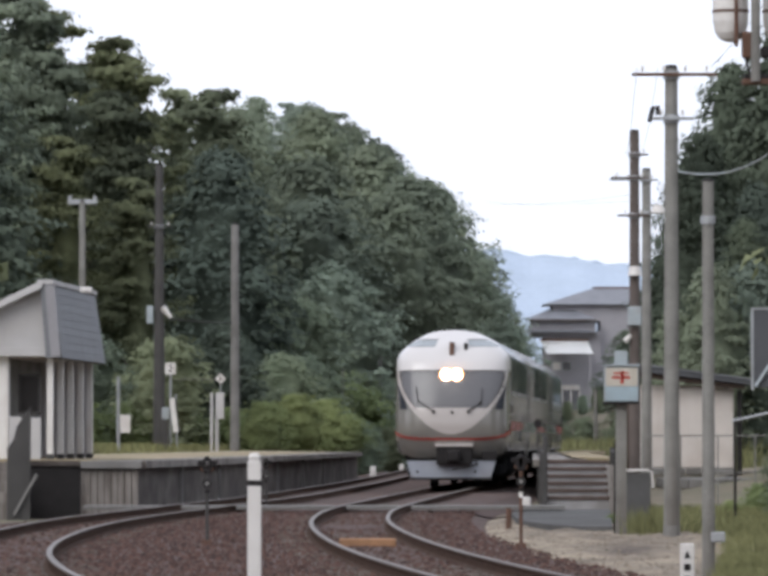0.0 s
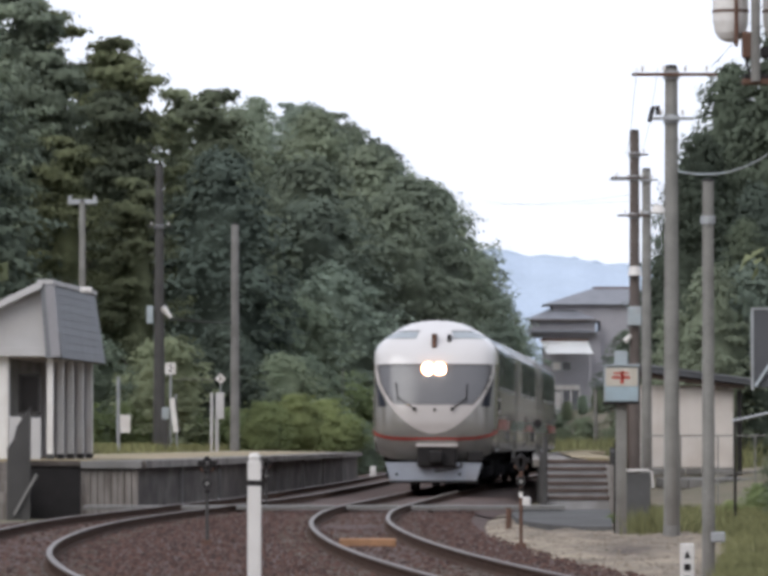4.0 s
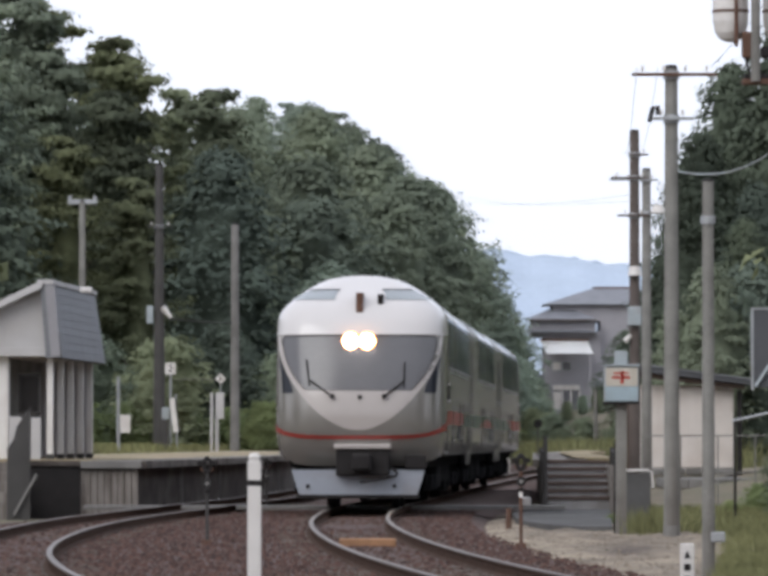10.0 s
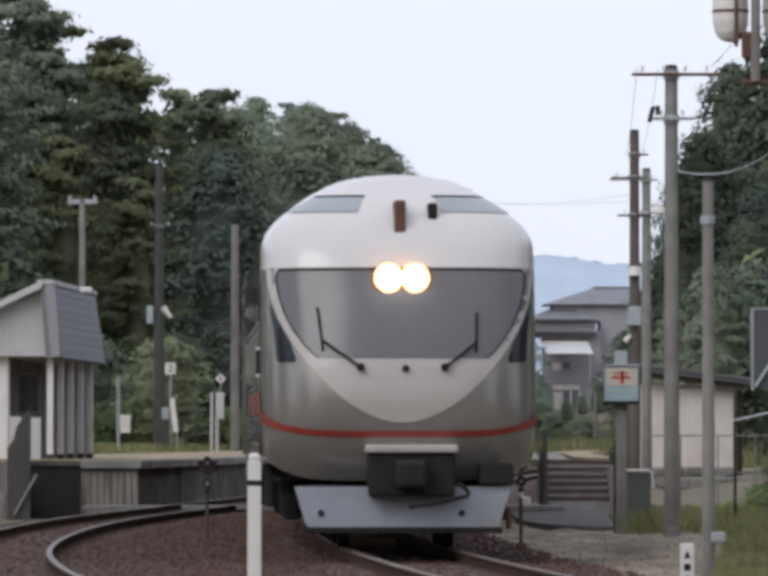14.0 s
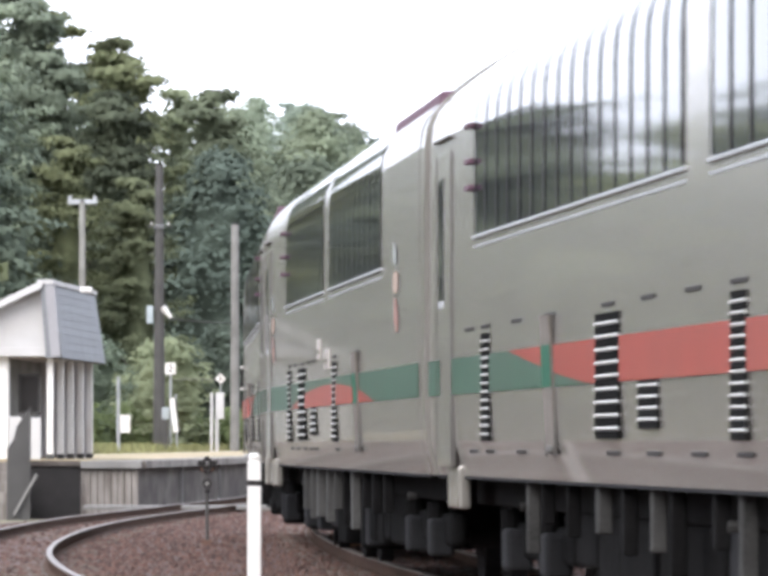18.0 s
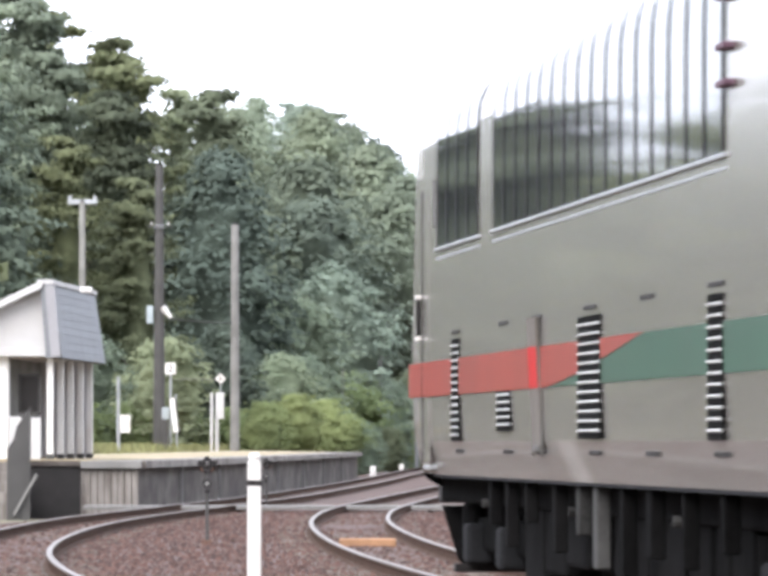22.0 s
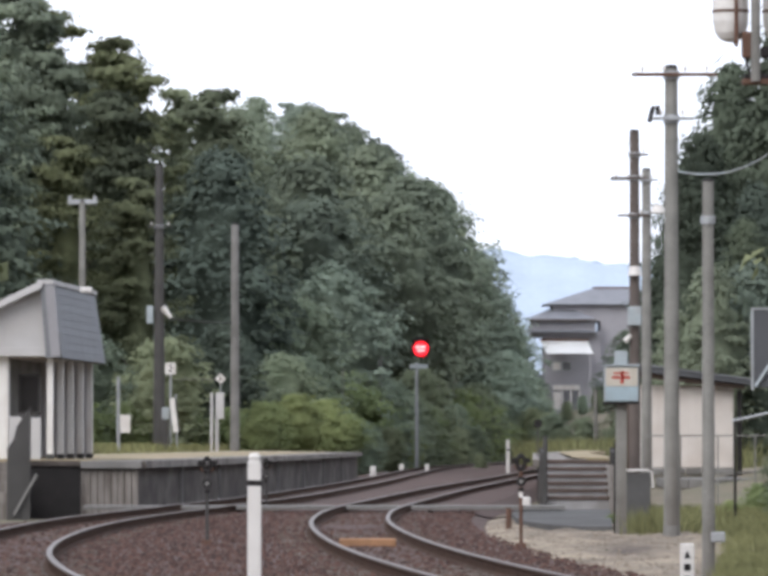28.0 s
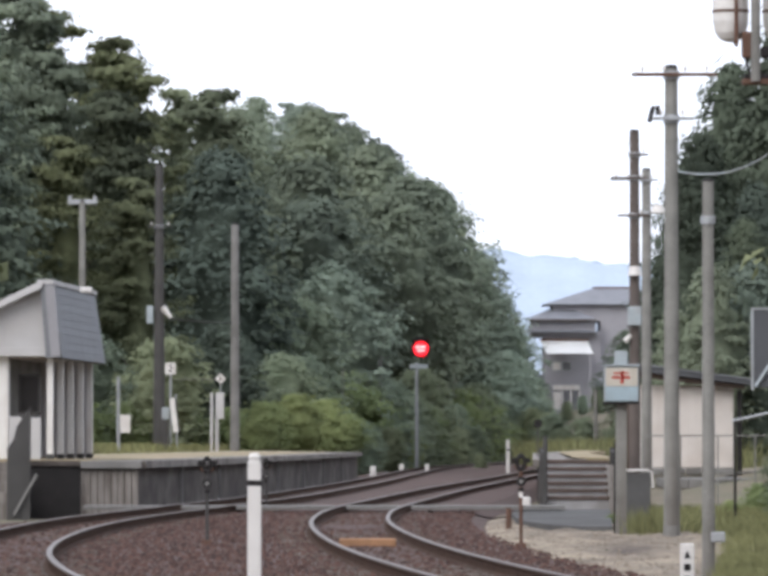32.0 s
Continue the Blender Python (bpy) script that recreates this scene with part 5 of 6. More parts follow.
part("sheet", box(-0.28, 0.22, 0.0, 0.03, 0.0, 0.95, 0.01), SLAB, pn, "grey sheet")
part("pipe_frame", sweep([(-0.28, -0.02, 0.98), (0.18, -0.02, 0.99), (0.24, -0.02, 0.95), (0.26, -0.02, 0.72)], 0.018, 8), WHITE, pn, "white bent pipe")
part("pipe_frame", sweep([(-0.28, -0.02, 0.0), (-0.28, -0.02, 0.98)], 0.018, 8), GALV, pn)

# crossing-keeper's rail fence beyond
fn = thing("pipe_fence", 5.2, 118, -0.2, "grey pipe fence behind the poles", "fence")
for i in range(9):
    part("post", rod((i * 0.75, 0, 0), (i * 0.75, 0, 1.5), 0.015, 0.015, 8), POLE_GREY, fn)
for z in (0.75, 1.48):
    part("rail", rod((0, 0, z), (6.0, 0, z), 0.013, 0.013, 8), POLE_GREY, fn)

# ---- shed ----
sd = thing("shed", 8.15, 190, 0.1, "beige metal-clad shed with a dark overhanging roof", "shed")
part("front_wall", box(0, 3.15, 0, 0.12, 0, 2.9), WALL_BEIGE, sd, "beige corrugated wall")
for i in range(13):
    part("siding_sheet", box(0.003 + i * 0.242, 0.242 + i * 0.242, -0.022, -0.002, 0.25, 2.75, 0.006), WALL_BEIGE, sd)
part("side_wall", box(0, 0.12, 0.12, 6, 0, 2.9), WALL_BEIGE, sd)
part("side_wall", box(3.03, 3.15, 0.12, 6, 0, 2.9), BROWN, sd)
part("back_wall", box(0.12, 3.03, 5.88, 6, 0, 2.9), WALL_BEIGE, sd)
part("roof", prism([(-0.5, 3.42), (3.75, 2.90), (3.75, 3.05), (-0.5, 3.62)], -0.7, 6.6), ANNEX, sd, "dark grey sloping roof")
part("roof_sheet", prism([(-0.55, 3.625), (3.8, 3.055), (3.8, 3.10), (-0.55, 3.68)], -0.75, 6.65), ROOF_TILE, sd, "grey roofing sheet")
part("eaves_board", prism([(-0.3, 3.2), (3.5, 2.76), (3.5, 2.9), (-0.3, 3.38)], -0.5, -0.02), BROWN, sd)
part("corner_post", box(-0.3, -0.1, -0.3, -0.1, 0, 2.95, 0.01), BROWN, sd)
part("corner_post", box(3.25, 3.4, -0.3, -0.15, 0, 2.75, 0.01), BLACK, sd)
for i in range(6):
    part("plinth_stone", box(i * 0.53 + 0.01, i * 0.53 + 0.51, -0.12, -0.024, 0, 0.22, 0.02), CONCRETE, sd)
ap = thing("shed_apron", 8.6, 178, -0.25, "low grey concrete apron before the shed", "slab", kind="structure")
for i in range(6):
    part("slab", box(i * 0.62, i * 0.62 + 0.605, 0, 8.0, 0, 0.30, 0.02), CONCRETE, ap)
# neighbour's grey wall and pale stair rail
nb = thing("grey_annex", 6.29, 100, -0.2, "raised grey board wall with a white edge on dark posts", "annex")
part("wall", box(0, 1.6, 0, 0.2, 2.28, 3.6), ANNEX, nb)
for x in (0.62, 1.5):
    part("support", box(x, x + 0.1, 0.05, 0.15, 0, 2.28, 0.01), POLE_DARK, nb, "dark supporting post")
part("edge", box(-0.04, 0.0, -0.02, 0.2, 2.24, 3.6), GALV, nb, "white edge trim")
part("top_trim", box(-0.04, 1.6, -0.02, 0.2, 3.6, 3.64), GALV, nb)
part("leg", rod((0.03, -0.05, 2.3), (0.5, -0.05, 3.0), 0.03, 0.03), GREYBLUE, nb)
aw = thing("pale_awning", 6.0, 98, 0.0, "pale sloping awning rail", "awning")
part("rail", rod((-0.2, 0, 1.5), (1.4, 0, 1.85), 0.024, 0.024), GALV, aw)
part("leg", rod((-0.15, 0, -0.2), (-0.15, 0, 1.5), 0.025, 0.025), BLACK, aw)
part("leg", rod((1.3, 0, -0.2), (1.3, 0, 1.83), 0.025, 0.025), BLACK, aw)

# ---- far houses ----
def hip_roof(x0, x1, y0, y1, z0, z1, over, inset):
    bm = bmesh.new()
    lo = [bm.verts.new(p) for p in ((x0 - over, y0 - over, z0), (x1 + over, y0 - over, z0), (x1 + over, y1 + over, z0), (x0 - over, y1 + over, z0))]
    m = (y0 + y1) / 2
    hi = [bm.verts.new((x0 + inset, m, z1)), bm.verts.new((x1 - inset, m, z1))]
    for f in ((lo[0], lo[1], hi[1], hi[0]), (lo[1], lo[2], hi[1]), (lo[2], lo[3], hi[0], hi[1]), (lo[3], lo[0], hi[0]), (lo[3], lo[2], lo[1], lo[0])):
        bm.faces.new(f)
    return bm


hs = thing("house", 11.5, 480, 2.8, "two-storey grey house with tiled hip roofs and a bright porch roof", "house")
part("wall", box(1.6, 6.2, 0, 7, 0, 7.4), HOUSE_WALL, hs, "grey-lilac wall")
part("side_wing", box(-1.0, 1.6, 0.5, 6, 0, 3.3), HOUSE_WALL, hs)
part("wing_roof", hip_roof(-1.0, 1.7, 0.5, 6, 3.3, 4.5, 0.5, 1.6), HOUSE_ROOF, hs, "tiled lean-to roof")
part("middle_wall", box(0.5, 5.8, -0.2, 6, 7.0, 8.42), HOUSE_WALL, hs)
part("east_wall", box(6.2, 11.5, 1, 8, 0, 8.3), HOUSE_WALL, hs)
part("upper_wall", box(2.3, 11.5, 1, 8, 8.3, 9.7), HOUSE_WALL, hs)
part("roof", hip_roof(2.1, 12.5, 1, 8, 9.65, 11.1, 0.6, 3.7), HOUSE_ROOF, hs, "tiled upper hip roof")
part("ridge_cap", box(5.7, 8.9, 4.4, 4.6, 11.05, 11.2, 0.03), RUST, hs, "reddish ridge cap")
part("lower_roof", hip_roof(0.6, 5.3, -0.2, 3, 8.4, 9.4, 0.6, 1.7), HOUSE_ROOF, hs, "tiled lower roof")
part("lower_eave", box(0.1, 5.8, -0.86, -0.78, 8.3, 8.39, 0.01), BROWN, hs, "red-brown eave board")
part("eave_roof", hip_roof(0.2, 5.4, -0.5, 2, 7.35, 7.85, 0.5, 1.0), HOUSE_ROOF, hs, "tiled eave")
part("porch_ridge", box(1.2, 5.2, -0.5, -0.3, 6.67, 6.82, 0.02), RUST, hs, "rust-red ridge strip")
for x, mat in ((2.3, WHITE), (3.1, HOUSE_GLASS)):
    w = part("window", box(x, x + 0.62, -0.05, 0.0, 4.3, 4.9), mat, hs)
    part("window_frame", box(x - 0.06, x + 0.68, -0.03, -0.005, 4.24, 4.96), GALV, w)
bm = bmesh.new()
quad = [bm.verts.new(p) for p in ((1.7, -3.6, 5.57), (5.5, -3.6, 5.57), (5.1, -0.4, 6.65), (1.25, -0.4, 6.65))]
bm.faces.new(quad)
bmesh.ops.solidify(bm, geom=bm.faces[:], thickness=0.1)
part("porch_roof", bm, BRIGHT_ROOF, hs, "sheet-metal roof, white for the sky it reflects")
for x in (1.8, 5.2):
    part("porch_post", box(x - 0.06, x + 0.06, -3.5, -3.38, 0, 5.45), HOUSE_WALL, hs)
w = part("window", box(2.3, 4.5, -0.08, -0.02, 1.05, 3.05), HOUSE_GLASS, hs, "wide ground-floor window")
part("window_panel", box(2.3, 2.95, -0.11, -0.085, 1.05, 2.5), WHITE, w, "white closed shutter")
for x in (3.0, 3.7, 4.4):
    part("window_frame", box(x, x + 0.12, -0.12, -0.085, 1.05, 2.6), WHITE, w)
part("window_frame", box(2.3, 4.5, -0.13, -0.09, 2.65, 3.05), WHITE, w)
h2 = thing("house", 16.2, 440, 2.2, "low brown-walled house with a tiled roof among shrubs", "house")
part("wall", box(0, 5, 0, 6, 0, 3.2), BROWN, h2)
part("roof", hip_roof(0, 5, 0, 6, 3.2, 4.8, 0.7, 1.8), HOUSE_ROOF, h2, "dark tiled roof")

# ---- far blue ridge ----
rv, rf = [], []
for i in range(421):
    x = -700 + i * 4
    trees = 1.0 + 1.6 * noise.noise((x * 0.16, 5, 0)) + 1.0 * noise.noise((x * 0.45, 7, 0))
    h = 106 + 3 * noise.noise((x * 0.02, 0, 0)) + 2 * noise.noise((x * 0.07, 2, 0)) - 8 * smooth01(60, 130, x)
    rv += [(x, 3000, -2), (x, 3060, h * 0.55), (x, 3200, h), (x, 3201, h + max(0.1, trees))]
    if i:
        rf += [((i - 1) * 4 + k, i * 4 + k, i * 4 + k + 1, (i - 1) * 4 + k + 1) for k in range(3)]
tagged(raw("backdrop_ridge", rv, rf, FAR_HILL), "distant wooded mountain ridge with haze in its pale blue colour", "mountain", kind="structure")

# ---- transformer near the top of the frame's pole ----
tp = thing("transformer_pole", 4.4, 62, -0.3, "pole with white transformer drums and rusty brackets", "pole")
part("shaft", rod((0, 0, 0), (0, 0, 7.2), 0.15, 0.12, 14), POLE_GREY, tp)
part("mast", rod((-0.48, -0.1, 5.25), (-0.48, -0.1, 6.9), 0.05, 0.05, 12), POLE_GREY, tp, "grey vertical pipe")
part("bracket", box(-0.62, 0.1, -0.1, 0.1, 5.22, 5.28, 0.01), RUST, tp, "dark bracket")
part("foot", box(-0.6, -0.1, -0.1, 0.1, 5.28, 5.33, 0.01), BLACK, tp)
for x, r in ((-0.73, 0.19), (-0.22, 0.17)):
    dr = rod((x, 0.15, 5.9), (x, 0.15, 6.6), r, r, 20)
    for z0, z1, a, b in ((5.78, 5.9, r * 0.86, r), (5.71, 5.78, r * 0.6, r * 0.86), (5.68, 5.71, r * 0.2, r * 0.6)):
        rod((x, 0.15, z0), (x, 0.15, z1), a, b, 20, dr)
    d = part("drum", dr, WHITE, tp, "white round-bottomed transformer drum")
    part("drum_band", rod((x, 0.15, 5.99), (x, 0.15, 6.02), r + 0.006, r + 0.006, 20), RUST, d)
part("strut", box(-0.70, -0.66, -0.08, 0.0, 5.62, 6.5, 0.01), RUST, tp, "rusty strut")
part("clamp", box(-0.62, -0.52, -0.08, 0.08, 5.5, 5.78, 0.02), RUST, tp, "rusty clamp")
part("arm", box(-0.42, 0.1, -0.1, 0.05, 5.5, 5.62, 0.02), BLACK, tp, "dark arm")
part("chain", sweep([(-0.58, -0.05, 5.5), (-0.56, -0.05, 5.4), (-0.52, -0.05, 5.3)], 0.014), BLACK, tp)


# ---- trees ----
def crown_radius(h, a, seed, spread, height, low, shelves, slim):
    """How far the crown's leafy mass reaches at height share h on bearing a: lumps, and boughs in uneven levels."""
    u = min(1.0, max(0.0, (h - low) / (1 - low)))
    full = (1 - u ** (1.9 if slim else 2.4)) ** (0.75 if slim else 0.62) * (0.62 + 0.38 * min(1.0, u * 3.2))
    ca, sa, k = math.cos(a), math.sin(a), height / spread
    lump = noise.noise((ca * 1.25 + seed * 7.1, sa * 1.25, h * k * 0.9))
    level = u * shelves + 1.1 * noise.noise((ca * 1.4 + seed * 3.3, sa * 1.4, h * k * 0.4)) + 5
    level -= math.floor(level)
    bough = (1 - level) ** 1.4
    twig = noise.noise((ca * 4.2 + seed, sa * 4.2, h * k * 2.6))
    tuft = noise.noise((ca * 10 + seed, sa * 10, h * k * 7))
    return spread * full * (0.80 + 0.36 * lump + (0.46 if slim else 0.36) * bough + 0.16 * twig + 0.09 * tuft) + 0.02


def clump_centres(seed, count, spread, height, low, shelves, slim):
    """Where the leaf clumps of one crown sit, with their radii and flatness: all over a broad crown, or along the level boughs of a pine."""
    r = np.random.RandomState(seed)
    at, size = [], []
    if slim:
        per = max(6, count // (shelves * 6))
        for k in range(shelves):
            for b in range(6):
                u = (k + 0.9 * r.rand()) / shelves
                h, a = low + (1 - low) * u, 6.283 * (b / 6 + 0.13 * r.randn()) + k * 0.7
                reach = spread * (0.20 + 0.92 * (1 - u) ** 0.75) * (0.7 + 0.5 * r.rand()) * (0.6 + 0.4 * min(1.0, u * 5))
                lift = reach * (0.10 + 0.16 * r.rand())
                for i in range(per):
                    f = 0.22 + 0.80 * ((i + r.rand()) / per) ** 0.8
                    side = 0.20 * reach * f * r.randn() * (1.15 - f)
                    x, y = math.cos(a) * reach * f - math.sin(a) * side, math.sin(a) * reach * f + math.cos(a) * side
                    at.append((x, y, h * height + lift * (1.6 * f * f - f) + 0.02 * spread * r.randn()))
                    size.append(spread * (0.10 + 0.12 * (1.1 - f)) * (0.8 + 0.5 * r.rand()))
        for i in range(40):
            f = i / 40
            at.append((0.13 * (1 - f) * spread * r.randn(), 0.13 * (1 - f) * spread * r.randn(), height * (0.80 + 0.20 * f)))
            size.append(spread * (0.13 - 0.06 * f))
        return np.array(at), np.array(size), 0.40
    for i in range(count):
        h, a = low + (1 - low) * r.rand() ** 0.9, 6.283 * r.rand()
        d = crown_radius(h, a, seed, spread, height, low, shelves, slim) * (0.80 + 0.24 * r.rand())
        at.append((math.cos(a) * d, math.sin(a) * d, h * height))
        size.append(spread * (0.11 + 0.12 * r.rand()))
    return np.array(at), np.array(size), 0.68


def foliage(seed, leaves, leaf, spread, height, low, shelves, slim):
    """Small bent leaf sprays gathered in clumps that face up and out."""
    c, size, flat = clump_centres(seed, leaves // 14, spread, height, low, shelves, slim)
    r = np.random.RandomState(seed + 100)
    which = r.randint(0, len(c), leaves)
    d = r.randn(leaves, 3)
    d[:, 2] = np.where(r.rand(leaves) < 0.82, np.abs(d[:, 2]), d[:, 2])
    d /= np.linalg.norm(d, axis=1)[:, None]
    p = c[which] + d * (size[which] * (0.45 + 0.65 * r.rand(leaves)))[:, None] * np.array((1.25, 1.25, flat))
    out = c[which] * np.array((1, 1, 0))
    out /= np.linalg.norm(out, axis=1)[:, None] + 0.01
    nrm = 0.5 * d + 0.42 * out + np.array((0, 0, 0.38)) + 0.11 * r.randn(leaves, 3)
    nrm /= np.linalg.norm(nrm, axis=1)[:, None]
    t1 = np.cross(nrm, r.randn(leaves, 3))
    t1 /= np.linalg.norm(t1, axis=1)[:, None]
    t2 = np.cross(nrm, t1)
    s = leaf * (0.5 + 0.9 * r.rand(leaves))[:, None]
    q = np.stack([p - t1 * s, p - t2 * s * 0.55 - nrm * s * 0.12, p + t1 * s, p + t2 * s * 0.55 - nrm * s * 0.12], 1).reshape(-1, 3)
    return q.tolist(), np.arange(4 * leaves).reshape(-1, 4).tolist()


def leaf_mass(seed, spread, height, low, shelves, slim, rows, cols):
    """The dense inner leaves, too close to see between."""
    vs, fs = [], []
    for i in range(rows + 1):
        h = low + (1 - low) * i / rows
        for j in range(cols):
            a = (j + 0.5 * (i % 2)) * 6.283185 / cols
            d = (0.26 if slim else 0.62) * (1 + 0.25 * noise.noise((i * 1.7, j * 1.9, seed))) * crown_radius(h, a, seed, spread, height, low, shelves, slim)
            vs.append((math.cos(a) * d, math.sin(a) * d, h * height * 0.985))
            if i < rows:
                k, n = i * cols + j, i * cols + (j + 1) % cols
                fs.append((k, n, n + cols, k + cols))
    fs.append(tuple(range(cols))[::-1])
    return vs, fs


def tree_model(seed, name, leaf_mat, label, category, height, spread, leaves, leaf, low=0.12, shelves=5, slim=False, rows=36, cols=32):
    t = thing(name, 0, 0, 0, label, category, "trees of the wooded slope")
    r = random.Random(seed)
    bm = rod((0, 0, -0.6), (r.uniform(-0.1, 0.1), 0, height * 0.5), 0.022 * height, 0.014 * height, 8)
    rod((0, 0, height * 0.48), (0, 0, height * 0.88), 0.013 * height, 0.004 * height, 6, bm)
    part("trunk", bm, BARK, t, "dark bark trunk")
    for i in range(5):
        a, h = i * 1.3 + r.random(), height * r.uniform(0.3, 0.7)
        part("limb", rod((0, 0, h), (math.cos(a) * spread * 0.45, math.sin(a) * spread * 0.45, h + height * 0.08), 0.009 * height, 0.003 * height, 5), BARK, t)
    v, f = foliage(seed, leaves, leaf, spread, height, low, shelves, slim)
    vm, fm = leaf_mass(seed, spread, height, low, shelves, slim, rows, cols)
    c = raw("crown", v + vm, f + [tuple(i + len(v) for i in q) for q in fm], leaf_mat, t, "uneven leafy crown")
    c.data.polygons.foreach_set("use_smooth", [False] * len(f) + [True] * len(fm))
    return t


MODELS = [tree_model(1, "broadleaf_tree", LEAF, "dense dark green broadleaf tree on the slope", "tree", 9.0, 3.0, 4700, 0.155, rows=20, cols=18),
          tree_model(2, "broadleaf_tree", LEAF, "dense dark green broadleaf tree on the slope", "tree", 9.0, 2.8, 4700, 0.15, 0.1, 6, rows=20, cols=18),
          tree_model(3, "pine_tree", LEAF_HILL, "dark pine with layered level boughs", "tree", 9.0, 3.1, 4700, 0.145, 0.1, 8, True, rows=20, cols=14),
          tree_model(4, "broadleaf_tree", LEAF_HILL, "rounded broadleaf tree with deep green leaves", "tree", 9.0, 3.3, 4800, 0.155, 0.06, 5, rows=20, cols=18),
          tree_model(5, "shrub", LEAF_BUSH, "bright green shrub beside the platform", "shrub", 3.0, 1.7, 3200, 0.07, 0.0, 3, False, 16, 18),
          tree_model(6, "broadleaf_tree", LEAF_LIGHT, "young light green tree at the wood's edge", "tree", 6.0, 2.4, 3600, 0.11, 0.05, 5, rows=18, cols=18),
          tree_model(7, "pine_tree", LEAF_DARK, "tall dark pine with layered level boughs", "tree", 17.0, 4.4, 12500, 0.17, 0.08, 11, True, 28, 16),
          tree_model(8, "broadleaf_tree", LEAF_DEEP, "tall dark broadleaf tree behind the shed", "tree", 16.0, 3.8, 10500, 0.17, 0.04, 9, False, 34, 22),
          tree_model(9, "broadleaf_tree", LEAF_DARK, "unseen broadleaf tree added for reflections and shade", "tree", 10.0, 3.6, 900, 0.36, 0.06, 5, False, 24, 24)]
MODEL_H = [9.1, 9.1, 9.1, 9.1, 3.05, 6.1, 17.1, 16.1, 10.1]
USED = set()


def plant(k, x, y, z, height, spread=1.0, turn=0.0):
    s = height / MODEL_H[k]
    m = pose(x, y, z, 0, 0, turn)
    if k in USED:
        t = copy_thing(MODELS[k], m)
    else:
        t = MODELS[k]
        t.matrix_basis = m
        USED.add(k)
    t.scale = (s * spread, s * spread, s)
    return t


rnd = random.Random(11)
for y, gap, kinds in ((222, 3.0, (5, 5, 1)), (240, 3.2, (5, 0, 1, 0)), (262, 3.3, (0, 1, 3, 5)), (285, 3.4, (0, 5, 0, 1)), (310, 3.6, (0, 1, 3, 2)), (338, 3.8, (3, 3, 1, 2)),
                      (366, 3.9, (3, 3, 2)), (392, 3.8, (3, 2, 1, 2)), (420, 4.0, (2, 1, 3)), (450, 4.2, (2, 2, 1)), (480, 4.2, (2, 1, 2))):
    x = -0.078 * y
    limit = float(np.interp(y, [222, 262, 300, 350, 400, 450, 480], [-6.5, -3.4, -0.1, 2.8, 5.9, 8.8, 9.8]))
    while x < limit:
        yy = y + rnd.uniform(-8, 8)
        xx = x + rnd.uniform(-1, 1)
        top = wood_top(xx, yy)
        g = slope(xx, yy)
        if xx / yy < -0.033 and y > 262 or (y > 400 and xx / yy < -0.02):
            x += gap
            continue
        h = top - g
        k = kinds[rnd.randrange(len(kinds))]
        if xx / yy > -0.008 and k in (2, 3):
            k -= 2  # lighter broadleaf leaf colours standing for haze where the wood ends
        h = min(max(h * rnd.uniform(0.82, 1.01), 3.0), 14.0)
        if 240 < y < 400 and rnd.random() < 0.1:
            x += gap
            continue
        plant(k, xx, yy, top - h if top - h > g else g, h, rnd.uniform(0.9, 1.2) * (1.15 if h < 8 else 1.0), rnd.uniform(0, 360))
        x += gap * rnd.uniform(0.8, 1.2)
# the tall stand behind the shelter
for y in (238, 256, 276, 298):
    x = -0.086 * y
    while x < -0.026 * y:
        yy, xx = y + rnd.uniform(-6, 6), x + rnd.uniform(-0.8, 0.8)
        top = (1.14 + yy * ridge(xx, yy)) * (0.72 if y == 238 else 0.88 if y == 256 else 1.005 if xx > -0.052 * yy else 0.94) * rnd.uniform(0.96, 1.02)
        g = slope(xx, yy)
        plant(6 if rnd.random() < 0.85 else 7, xx, yy, max(g, top - 20), min(top - g, 20), rnd.uniform(0.85, 1.1), rnd.uniform(0, 360))
        x += 3.6 * rnd.uniform(0.8, 1.2)
# dark trees behind the shed
for x, y, h in ((12.55, 234, 13.2), (14.2, 240, 16.3), (16.0, 236, 17.8), (18.2, 244, 18.5), (20.0, 238, 16), (14.6, 230, 11.0), (16.8, 231, 11), (13.25, 248, 13.2), (15.2, 250, 15.4), (17.0, 249, 15.5), (18.8, 250, 15), (13.9, 226, 9.5)):
    plant(7, x, y, 0.2, h, 0.72, x * 77)
for x, y, h in ((12.4, 222, 7.5), (13.9, 224, 7.8), (15.4, 226, 7.4), (17, 222, 7.5), (11.2, 226, 6.0)):
    plant(1, x, y, 0.2, h, 0.85, x * 77)
# shrubs under the raised board wall
for x, y, h in ((7.3, 106, 1.9), (8.2, 112, 2.3)):
    plant(5, x, y, -0.3, h, 0.75, x * 90)
